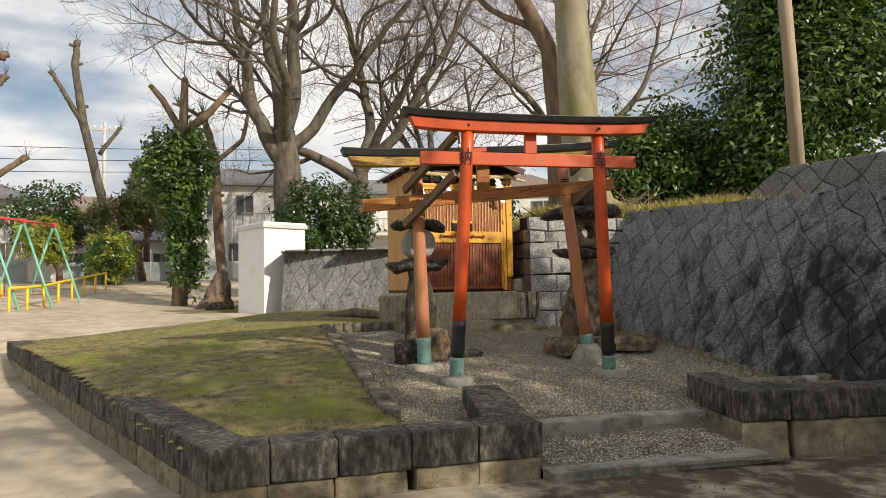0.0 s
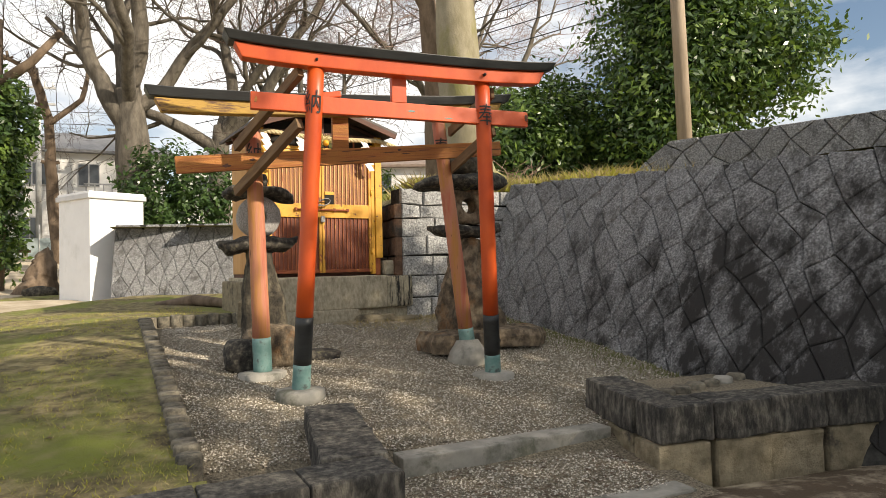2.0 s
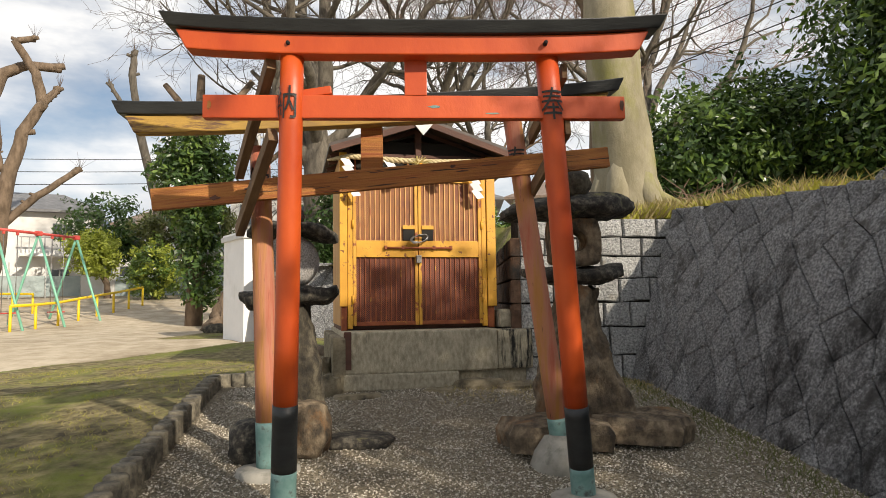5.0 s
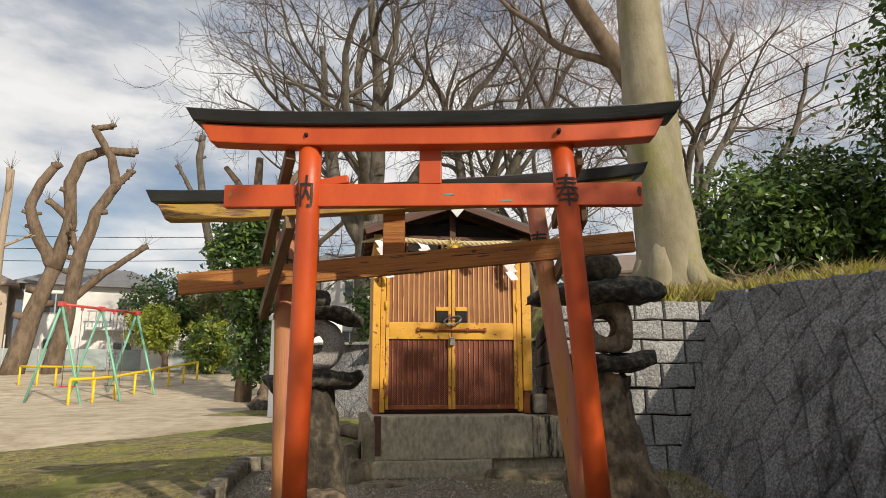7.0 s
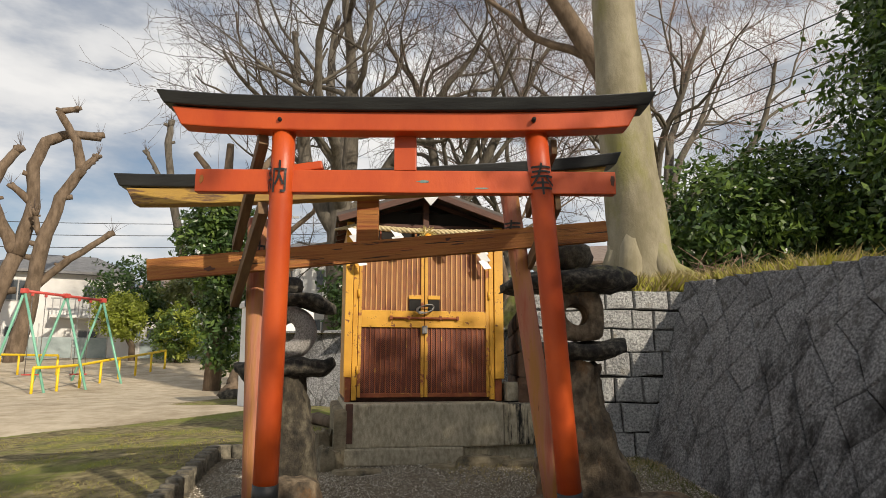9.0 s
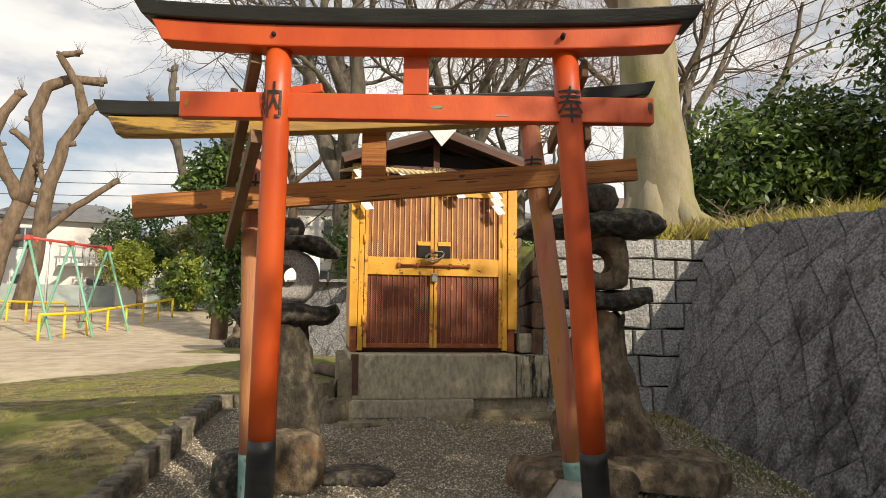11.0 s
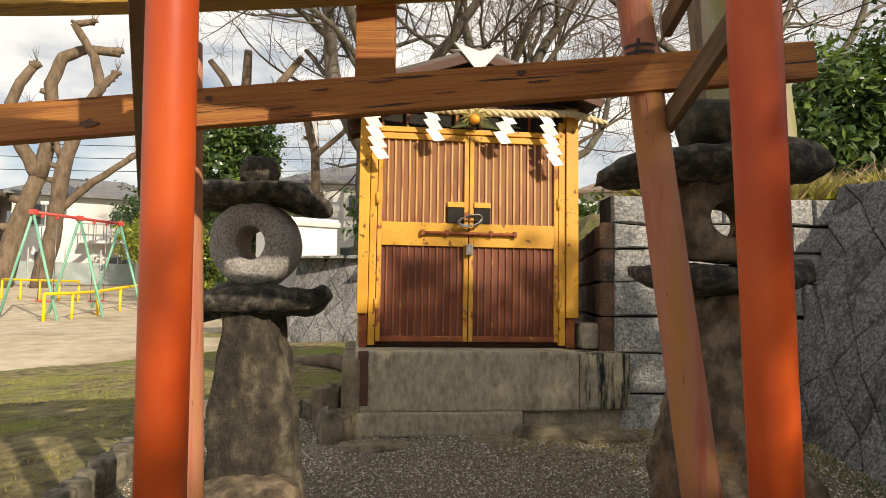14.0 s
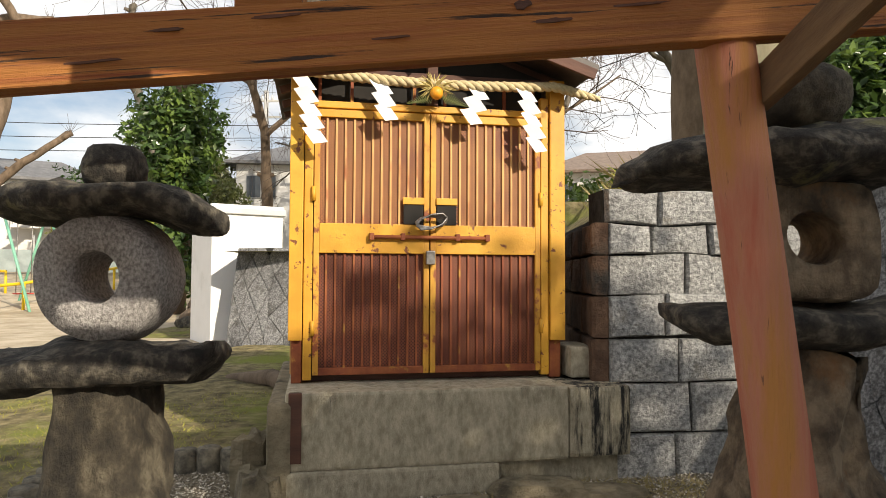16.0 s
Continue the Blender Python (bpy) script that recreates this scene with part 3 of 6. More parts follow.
def rough_stone(s, mat, parent, m, seed, bevel=0.022):
    """A kerb stone with worn edges and a knobbly face."""
    bm = bmesh.new()
    add_box(bm, (0, 0, 0), s, bevel)
    long = [e for e in bm.edges if e.calc_length() > 0.12]
    bmesh.ops.subdivide_edges(bm, edges=long, cuts=4, use_grid_fill=True)
    for v in bm.verts:
        p = v.co + Vector((seed, seed * 0.7, 0))
        d = noise.noise_vector(p * 7) * 0.016 + noise.noise_vector(p * 19) * 0.010
        top = v.co.z > s[2] * 0.45
        v.co = m @ (v.co + Vector((d.x * 0.3, d.y, d.z * (0.35 if top else 1))))
    return mesh_ob("stone", bm, mat, parent)


lawn_kerb = tagged(empty("lawn_kerb_wall"), "low dark weathered stone retaining kerb round the lawn", "kerb wall", kind="structure")
kerb_run(lawn_kerb, KERB_CORNER, KERB_END, 0.45, 0.46, -0.12, -0.1, 0.36, 1, 0.48, 1)
kerb_run(lawn_kerb, KERB_CORNER, KERB_FAR, 0.45, 0.76, -0.1, 0.05, 0.36, -1, 0.50, 2)
kerb_run(lawn_kerb, (KERB_END[0] + 0.0, KERB_END[1] + 0.36), (1.82, 6.72), 0.46, 0.52, -0.05, 0.1, 0.40, 1, 0.66, 3)
right_kerb = tagged(empty("right_kerb_wall"), "low dark stone retaining kerb beside the steps", "kerb wall", kind="structure")
kerb_run(right_kerb, (3.70, 5.42), (6.05, 5.18), 0.54, 0.57, -0.12, -0.1, 0.36, 1, 0.50, 4)
kerb_run(right_kerb, (3.72, 5.78), (3.80, 6.55), 0.54, 0.58, -0.05, 0.15, 0.36, -1, 0.45, 5)
tagged(sheet("planter_gravel", 3.85, 5.8, 5.45, 6.75, 0.15, lambda x, y: 0.46, M_gravel, lambda x, y: y < 6.7), "gravel behind the kerb", "gravel", kind="structure")

# steps
for nm, a, b, z, h in (("step_1", (1.72, 5.00), (3.66, 5.14), 0.10, 0.24), ("step_2", (1.95, 6.0), (3.72, 6.16), 0.27, 0.2)):
    ob = between(nm, (*a, z - h / 2), (*b, z - h / 2), 0.20, h, M_step, None, 0.012)
    tagged(ob, "pale grey stone step edge in gravel", "step", "shrine steps", kind="structure")


# ---- log-shaped kerb ----
log_kerb = tagged(empty("log_kerb"), "row of low concrete log-shaped edging posts", "kerb", kind="structure")
rr = random.Random(8)
for a, b in ((LOG_NEAR, LOG_BEND), (LOG_BEND, LOG_END)):
    L = math.hypot(b[0] - a[0], b[1] - a[1])
    n = int(L / 0.152)
    for i in range(n):
        f = (i + 0.5) / n
        x, y = a[0] + (b[0] - a[0]) * f, a[1] + (b[1] - a[1]) * f
        z = max(g_lawn(x - 0.2, y), g_gravel(x, y)) + 0.05 + rr.uniform(-0.01, 0.01)
        tube("log", [(x, y, z - 0.45), (x, y, z - 0.015), (x, y, z)], [0.080, 0.080, 0.070], M_log, log_kerb, 10)
small_logs = tagged(empty("log_kerb"), "short row of concrete log edging by the wall", "kerb", kind="structure")
for i in range(7):
    f = i / 6
    x, y = 4.05 + 1.3 * f, 6.0 + 0.42 * f
    tube("log", [(x, y, 0.2), (x, y, 0.50), (x, y, 0.515)], [0.085, 0.085, 0.07], M_step if i == 5 else M_log, small_logs, 9)


# ---- big battered stone wall ----
BIG_Y0, BIG_Y1 = 11.15, -3.0


def big_place(u, v, d):
    y = BIG_Y0 - u
    foot = Vector((4.86 + (10.5 - y) * 0.135, y - 0.25, interp(y, (0, 5.2, 5.6, 8, 10.5, 12), (-0.1, -0.1, 0.2, 0.42, 0.64, 0.75))))
    top = Vector((5.5 + (11.07 - y) * 0.265, y, 2.82 - (11.07 - y) * 0.043))
    h = (top - foot).length
    return tuple(foot + (top - foot) * (v / h) + Vector((-0.86, 0, 0.5)) * d)


def big_height(u):
    a, b = Vector(big_place(u, 0, 0)), Vector(big_place(u, 1.0, 0))
    y = BIG_Y0 - u
    foot = a
    top = Vector((5.5 + (11.07 - y) * 0.265, y, 2.82 - (11.07 - y) * 0.043))
    return (top - foot).length


def backing(name, length, height, place, mat, parent, n=24, thick=0.5):
    verts, faces = [], []
    for i in range(n + 1):
        u = length * i / n
        h = height(u)
        for v, d in ((-0.3, -0.0), (h - 0.005, -0.0), (h - 0.005, -thick), (-0.3, -thick)):
            verts.append(place(u, v, d))
    for i in range(n):
        for k in range(4):
            a, b = i * 4 + k, i * 4 + (k + 1) % 4
            faces.append((a, a + 4, b + 4, b))
    faces += [(0, 1, 2, 3), (n * 4 + 3, n * 4 + 2, n * 4 + 1, n * 4)]
    return raw_ob(name, verts, faces, mat, parent)


big_wall = tagged(empty("wall_east"), "battered retaining wall of grey diamond-laid stones with dark stains", "stone wall", kind="structure")
backing("mortar", 14.1, big_height, big_place, M_wall_joint, big_wall, 28)

# ---- upper wall on the terrace ----
UP_A, UP_B = Vector((8.05, 11.6, 2.75)), Vector((12.6, 0.5, 2.6))
UP_DIR = (UP_B - UP_A).normalized()
UP_N = Vector((UP_DIR.y, -UP_DIR.x, 0)).normalized()


def up_place(u, v, d):
    return tuple(UP_A + UP_DIR * u + Vector((0, 0, 1)) * v + UP_N * d * 1 + UP_N * (-0.25) * v)


def up_height(u):
    return min(0.32 + u * 0.9, 0.92)


up_wall = tagged(empty("wall_upper"), "upper grey diamond-laid stone wall on the terrace", "stone wall", kind="structure")
backing("mortar", 11.9, up_height, up_place, M_wall_joint, up_wall, 24)


# ---- mound and terrace ----
def g_mound(x, y):
    if y > 11.2 - (x - 5.5) * 3.8:
        z = 2.72 + 0.10 * min(6, max(0, y - 11.2)) + 0.05 * max(0, x - 5.5)
    else:
        z = 2.75
    z = min(z, 3.5)
    if x < 3.9:
        z -= 0.35 * min(1.0, (3.9 - x) * 3)
    return z + 0.04 * noise.noise(Vector((x, y, 2)))


def big_top_x(y):
    return 5.5 + (11.07 - y) * 0.265


tagged(sheet("mound", 3.65, 26, -3, 32, 0.3, lambda x, y: g_mound(x, y) - max(0, 11.07 - y) * 0.03, M_lawn,
             lambda x, y: (y > 11.08 + (x - 3.54) * 0.11 and x > 3.6) or x > big_top_x(y) + 0.15), "earth bank with rough dry grass above the walls", "bank", kind="structure")

# ---- pale granite block wall ----
BW_A, BW_B = Vector((3.54, 10.88, 0.75)), Vector((5.60, 11.10, 0.75))
BW_DIR = (BW_B - BW_A).normalized()
BW_N = Vector((BW_DIR.y, -BW_DIR.x, 0))


def bw_place(u, v, d):
    return tuple(BW_A + BW_DIR * u + Vector((0, 0, v)) + BW_N * (d - 0.06 * v))


block_wall = tagged(empty("wall_north"), "wall of pale rough-faced granite blocks beside the shrine", "stone wall", kind="structure")
backing("mortar", 2.25, lambda u: 1.97, bw_place, M_wall_joint, block_wall, 6, 0.3)


def side_place(u, v, d):
    return tuple(BW_A + Vector((-0.05, 0.02, 0)) + Vector((0.05, 0.998, 0)) * u + Vector((-d, 0, v)))


backing("mortar", 3.2, lambda u: 1.80, lambda u, v, d: side_place(u + 0.12, v, d - 0.03), M_wall_joint, block_wall, 4, 0.3)

# ---- back wall to the left of the shrine ----
FB_A, FB_B = Vector((-0.9, 16.9, 0.95)), Vector((3.9, 15.6, 0.95))
FB_DIR = (FB_B - FB_A).normalized()
FB_N = Vector((FB_DIR.y, -FB_DIR.x, 0)).normalized()


def fb_place(u, v, d):
    return tuple(FB_A + FB_DIR * u + Vector((0, 0, v)) + FB_N * (d - 0.2 * v))


far_wall = tagged(empty("wall_back"), "low retaining wall of grey slanting stones behind the lawn", "stone wall", kind="structure")
backing("mortar", 4.9, lambda u: 1.62, fb_place, M_wall_joint, far_wall, 8)
tagged(sheet("back_terrace", -0.9, 4.0, 16.2, 26, 0.5, lambda x, y: 2.5, M_lawn, lambda x, y: y > 16.9 - (x + 0.9) * 0.27), "earth behind the low back wall", "bank", kind="structure")


# ---- torii gates ----
def curved_beam(name, a, b, w0, w1, h, rise, mat, parent, n=16, slant=0.0, lift=0.0):
    """A beam from a to b whose ends rise; w0 is its thickness below, w1 above; the ends slant outwards."""
    a, b = Vector(a), Vector(b)
    d = (b - a).normalized()
    up = Vector((0, 0, 1))
    s = Vector((d.y, -d.x, 0)).normalized()
    verts, faces = [], []
    for i in range(n + 1):
        f = i / n
        k = (2 * f - 1)
        p = a + (b - a) * f + up * (rise * k ** 4 * 0.7 + rise * 0.3 * k * k + lift)
        e = d * slant * k
        for sx, z, w in ((-1, 0, w0), (1, 0, w0), (1, h, w1), (-1, h, w1)):
            verts.append(tuple(p + s * sx * w / 2 + up * z + (e if z else Vector())))
    for i in range(n):
        for k in range(4):
            q, r = i * 4 + k, i * 4 + (k + 1) % 4
            faces.append((q, r, r + 4, q + 4))
    faces += [(3, 2, 1, 0), (n * 4, n * 4 + 1, n * 4 + 2, n * 4 + 3)]
    ob = raw_ob(name, verts, faces, mat, parent)
    bv = ob.modifiers.new("bevel", "BEVEL")
    bv.width, bv.segments, bv.limit_method = 0.008, 2, "ANGLE"
    return ob


def lettering(text, foot, top, z, height, turn, r, parent, mat, width=0.8):
    """A painted character wrapped on a round post that runs from foot to top, at the height z; r is the post's radius there."""
    cu = bpy.data.curves.new("lettering", "FONT")
    cu.body = text
    cu.resolution_u = 3
    tmp = new("lettering", cu)
    flat = bpy.data.meshes.new_from_object(tmp)
    bpy.data.objects.remove(tmp)
    bpy.data.curves.remove(cu)
    bm = bmesh.new()
    bm.from_mesh(flat)
    bpy.data.meshes.remove(flat)
    xs, ys = [v.co.x for v in bm.verts], [v.co.y for v in bm.verts]
    cx, cy = (min(xs) + max(xs)) / 2, (min(ys) + max(ys)) / 2
    k = height / (max(ys) - min(ys))
    for step in range(3):
        bmesh.ops.triangulate(bm, faces=bm.faces)
        bmesh.ops.subdivide_edges(bm, edges=[e for e in bm.edges if e.calc_length() * k > 0.02], cuts=1)
    bmesh.ops.triangulate(bm, faces=bm.faces)
    foot, top = Vector(foot), Vector(top)
    for v in bm.verts:
        h = z + (v.co.y - cy) * k
        axis = foot.lerp(top, (h - foot.z) / (top.z - foot.z))
        a = (v.co.x - cx) * k * width / r + turn
        v.co = axis + Vector((math.sin(a) * (r + 0.004), -math.cos(a) * (r + 0.004), 0))
    return mesh_ob("lettering", bm, mat, parent)


def post_parts(parent, base, top, r0, r1, bands, mat):
    """A round post in painted lengths; bands: (height from the foot, material)."""
    base, top = Vector(base), Vector(top)
    L = (top - base).length
    z = 0.0
    for h, m in bands + [(L, mat)]:
        h = min(h, L)
        n = 6
        pts = [base + (top - base) * ((z + (h - z) * i / n) / L) for i in range(n + 1)]
        rs = [r0 + (r1 - r0) * ((z + (h - z) * i / n) / L) + (0.003 if m is not mat else 0) for i in range(n + 1)]
        tube("post" if m is mat else "painted_band", pts, rs, m, parent, 20, 0.02)
        z = h


front = tagged(empty("torii_gate"), "vermilion wooden torii gate with black top beam and teal feet", "torii gate")
FL, FR, FLT, FRT = (1.515, 7.42, 0.50), (3.415, 7.58, 0.48), (1.63, 7.08, 3.27), (3.155, 7.12, 3.27)
post_parts(front, FL, FLT, 0.076, 0.069, [(0.25, M_teal), (0.66, M_black)], M_vermilion)
post_parts(front, FR, FRT, 0.076, 0.069, [(0.22, M_teal), (0.62, M_black)], M_vermilion)
for p in (FL, FR):
    tube("footing", [(p[0], p[1], p[2] - 0.12), (p[0], p[1], p[2] + 0.02), (p[0], p[1], p[2] + 0.035)], [0.22, 0.21, 0.15], M_step, front, 18, 0.05)
curved_beam("lower_beam", (1.03, 7.06, 3.215), (3.70, 7.10, 3.215), 0.13, 0.15, 0.115, 0.035, M_vermilion, front, slant=0.06)
curved_beam("top_beam", (0.93, 7.06, 3.33), (3.82, 7.10, 3.33), 0.20, 0.26, 0.075, 0.045, M_black, front, slant=0.04)
between("tie_beam", (1.10, 7.125, 2.935), (3.64, 7.195, 2.935), 0.07, 0.14, M_vermilion, front, 0.006)
box("strut", (2.36, 7.15, 3.12), (0.135, 0.06, 0.235), M_vermilion, front, 0.005)
lettering("納", FL, FLT, 2.945, 0.19, -0.42, 0.0745, front, M_black)
lettering("奉", FR, FRT, 2.945, 0.19, 0.0, 0.0745, front, M_black)
between("wedge", (1.66, 7.17, 3.022), (1.85, 7.17, 3.05), 0.05, 0.05, M_vermilion, front, 0.006)

rear = tagged(empty("torii_gate"), "old leaning torii gate of faded orange wood with black top", "torii gate")
RL, RR, RLT, RRT = (1.27, 8.14, 0.58), (3.40, 8.18, 0.74), (1.20, 8.10, 2.92), (3.08, 8.10, 3.12)
post_parts(rear, RL, RLT, 0.085, 0.072, [(0.34, M_teal)], M_old_post)
post_parts(rear, RR, RRT, 0.080, 0.068, [(0.16, M_teal)], M_old_post)
curved_beam("lower_beam", (0.41, 7.83, 2.925), (3.75, 8.12, 3.17), 0.12, 0.13, 0.12, 0.03, M_ochre_edge, rear, slant=0.06)
curved_beam("top_beam", (0.31, 7.83, 3.03), (3.87, 8.12, 3.275), 0.18, 0.22, 0.09, 0.05, M_black, rear, slant=0.04)
between("tie_beam", (0.52, 7.85, 2.495), (3.80, 8.12, 2.83), 0.065, 0.15, M_old_orange, rear, 0.005)
box("strut", (2.03, 8.05, 2.89), (0.16, 0.06, 0.34), M_old_orange, rear, 0.005)
lettering("納", RL, RLT, 2.66, 0.20, 0.0, 0.0775, rear, M_black)
lettering("奉", RR, RRT, 2.80, 0.20, -0.3, 0.0735, rear, M_black)
tube("footing", [(3.40, 8.16, 0.45), (3.40, 8.16, 0.66), (3.40, 8.17, 0.77)], [0.28, 0.20, 0.12], M_step, rear, 16, 0.15)
tube("footing", [(1.27, 8.14, 0.45), (1.27, 8.14, 0.59), (1.27, 8.14, 0.60)], [0.24, 0.22, 0.14], M_step, rear, 16, 0.1)
between("brace", (1.50, 7.10, 3.20), (1.05, 8.10, 2.72), 0.06, 0.09, M_brace, rear, 0.004)
between("brace", (1.50, 7.16, 2.78), (1.05, 8.12, 2.30), 0.06, 0.09, M_brace, rear, 0.004)
between("brace", (3.27, 7.14, 3.16), (3.22, 8.12, 2.98), 0.035, 0.10, M_brace, rear, 0.004)
between("brace", (3.29, 7.18, 2.82), (3.22, 8.12, 2.58), 0.035, 0.10, M_brace, rear, 0.004)



def patch(name, c, w, h, y, mat, parent, seed, n=14, turn=0.0):
    """A thin ragged patch on an upright face that looks towards -y."""
    rng = random.Random(seed)
    v, k = [], n
    for d in (0.0, 0.004):
        rng.seed(seed)
        for i in range(n):
            a = 2 * math.pi * i / n
            r = rng.uniform(0.55, 1.0)
            x, z = math.cos(a) * w / 2 * r, math.sin(a) * h / 2 * r
            v.append((c[0] + x * math.cos(turn) - z * math.sin(turn), y + d, c[1] + x * math.sin(turn) + z * math.cos(turn)))
    f = [tuple(range(n - 1, -1, -1)), tuple(range(n, 2 * n))] + [(i, (i + 1) % n, n + (i + 1) % n, n + i) for i in range(n)]
    return raw_ob(name, v, f, mat, parent)


# chipped paint and bolts on the front gate
patch("paint_chip", (2.47, 2.935), 0.10, 0.02, 7.125, M_teal, front, 3)
patch("paint_chip", (2.83, 2.895), 0.11, 0.014, 7.135, M_teal, front, 4)
patch("paint_chip", (1.14, 2.94), 0.03, 0.06, 7.088, M_old_orange, front, 5)
patch("paint_chip", (3.62, 2.95), 0.03, 0.09, 7.156, M_dark_wood, front, 6)
for x, z in ((1.62, 3.28), (3.13, 3.28)):
    tube("bolt", [(x, 7.02 if z > 3.2 else 7.07 + (2.9 - z) * 0.12, z), (x, 6.985 if z > 3.2 else 7.045 + (2.9 - z) * 0.12, z)], [0.014, 0.012], M_dark, front, 8)
# knots and cracks in the old tie beam
for i, (f, dz, w, h) in enumerate(((0.20, 0.01, 0.06, 0.03), (0.27, 0.03, 0.035, 0.03), (0.13, -0.03, 0.09, 0.04), (0.64, 0.035, 0.05, 0.03), (0.66, -0.005, 0.12, 0.012), (0.47, 0.045, 0.16, 0.01), (0.72, 0.02, 0.2, 0.008), (0.35, -0.03, 0.18, 0.008), (0.55, -0.02, 0.14, 0.008), (0.40, 0.03, 0.10, 0.01))):
    p = Vector((0.52, 7.85, 2.495)).lerp(Vector((3.80, 8.12, 2.83)), f)
    patch("knot" if h > 0.02 else "crack", (p.x, p.z + dz), w, h, p.y - 0.0365, M_dark_wood, rear, 20 + i, turn=0.10)


# ---- shrine ----
G = pose(1.50, 10.68, 0, 0, 0, 10.8)
shrine = tagged(empty("shrine", G), "small roofed shrine with yellow frame and rust-orange lattice doors", "shrine")
W, D = 1.79, 1.35


def sbox(name, x0, x1, y0, y1, z0, z1, mat, bevel=0.006, parent=shrine):
    return box(name, ((x0 + x1) / 2, (y0 + y1) / 2, (z0 + z1) / 2), (x1 - x0, y1 - y0, z1 - z0), mat, parent, bevel)


sbox("corner_post", -0.02, 0.065, -0.02, 0.07, 1.72, 3.46, M_yellow)
sbox("corner_post", W - 0.095, W + 0.01, -0.02, 0.07, 1.70, 3.46, M_yellow)
sbox("door_frame", 0.07, 0.125, 0.0, 0.06, 1.47, 3.34, M_yellow)
sbox("door_frame", W - 0.155, W - 0.10, 0.0, 0.06, 1.47, 3.34, M_yellow)
sbox("corner_post", 0.0, 0.065, 0.02, 0.09, 1.45, 1.72, M_rust)
sbox("corner_post", W - 0.09, W - 0.01, 0.02, 0.09, 1.45, 1.70, M_rust)
sbox("door_head", 0.065, W - 0.095, 0.0, 0.05, 3.20, 3.245, M_yellow)
sbox("gable_frame", 0.065, W - 0.095, 0.0, 0.05, 3.42, 3.46, M_dark_wood)
sbox("side_panel", -0.01, 0.02, 0.07, D, 1.5, 3.44, M_tan_panel)
sbox("side_panel", W - 0.03, W, 0.07, D, 1.5, 3.44, M_dark_wood)
sbox("back_panel", 0.0, W, D, D + 0.03, 1.5, 3.44, M_dark_wood)
sbox("floor_board", 0.0, W, 0.09, D, 1.45, 1.5, M_dark_wood)
for x in np.linspace(0.16, W - 0.2, 8):
    sbox("gable_bar", float(x) - 0.01, float(x) + 0.01, 0.02, 0.04, 3.245, 3.44, M_rust, 0.002)
sbox("gable_strut", W / 2 - 0.04, W / 2 + 0.03, -0.01, 0.05, 3.245, 3.72, M_dark_wood)
# near-black sheet that stands in for the shade inside the gable
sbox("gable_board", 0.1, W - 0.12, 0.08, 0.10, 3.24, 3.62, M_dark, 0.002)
mid = W / 2 - 0.02


def door_leaf(x0, x1, handle_x):
    d = empty("door")
    d.parent = shrine
    st = 0.036
    for nm, a, b, z0, z1, mt in (("stile", x0, x0 + st, 1.50, 3.19, M_stile), ("stile", x1 - st, x1, 1.50, 3.19, M_stile), ("rail", x0 + st, x1 - st, 3.14, 3.19, M_yellow),
                                 ("rail", x0 + st, x1 - st, 2.27, 2.46, M_yellow), ("rail", x0 + st, x1 - st, 1.50, 1.545, M_rust)):
        sbox(nm, a, b, -0.005, 0.04, z0, z1, mt, 0.004, d)
    sbox("perforated_sheet", x0 + st, x1 - st, 0.022, 0.03, 1.545, 2.27, M_perf_rust, 0.0, d)
    sbox("perforated_sheet", x0 + st, x1 - st, 0.022, 0.03, 2.46, 3.14, M_perf, 0.0, d)
    n = 11
    for i in range(n):
        x = x0 + st + (x1 - x0 - 2 * st) * (i + 0.75) / (n + 0.5)
        for z0, z1, mt in ((1.545, 2.27, M_rust), (2.46, 3.14, M_bar)):
            sbox("bar", x - 0.0065, x + 0.0065, 0.009, 0.0215, z0, z1, mt, 0.002, d)
    sbox("handle_plate", handle_x - 0.065, handle_x + 0.065, -0.012, -0.002, 2.46, 2.60, M_dark, 0.003, d)
    sbox("handle_lip", handle_x - 0.07, handle_x + 0.07, -0.02, -0.001, 2.59, 2.635, M_yellow, 0.004, d)
    return d


door_leaf(0.13, mid - 0.004, mid - 0.11)
door_leaf(mid + 0.004, W - 0.16, mid + 0.11)
tube("bolt", [(mid - 0.38, -0.03, 2.375), (mid + 0.38, -0.03, 2.375)], [0.013, 0.013], M_rust, shrine, 8)
for k in (-0.38, -0.18, 0.18, 0.38):
    sbox("bolt_bracket", mid + k - 0.014, mid + k + 0.014, -0.045, -0.005, 2.355, 2.40, M_rust, 0.003)
for i in range(6):
    a = i * 1.1
    tube("chain", [(mid + 0.10 * math.cos(t * 0.785), -0.05 - 0.006 * i, 2.475 + (0.035 + 0.004 * i) * math.sin(t * 0.785 + a * 0.1)) for t in range(9)], [0.006] * 9, M_chain, shrine, 6)
sbox("padlock", mid - 0.03, mid + 0.03, -0.05, -0.02, 2.20, 2.29, M_chain, 0.006)
for z in (1.75, 2.6, 3.05):
    tube("hinge", [(0.128, -0.012, z), (0.128, -0.012, z + 0.09)], [0.014, 0.014], M_yellow, shrine, 8)
    tube("hinge", [(W - 0.158, -0.012, z), (W - 0.158, -0.012, z + 0.09)], [0.014, 0.014], M_yellow, shrine, 8)
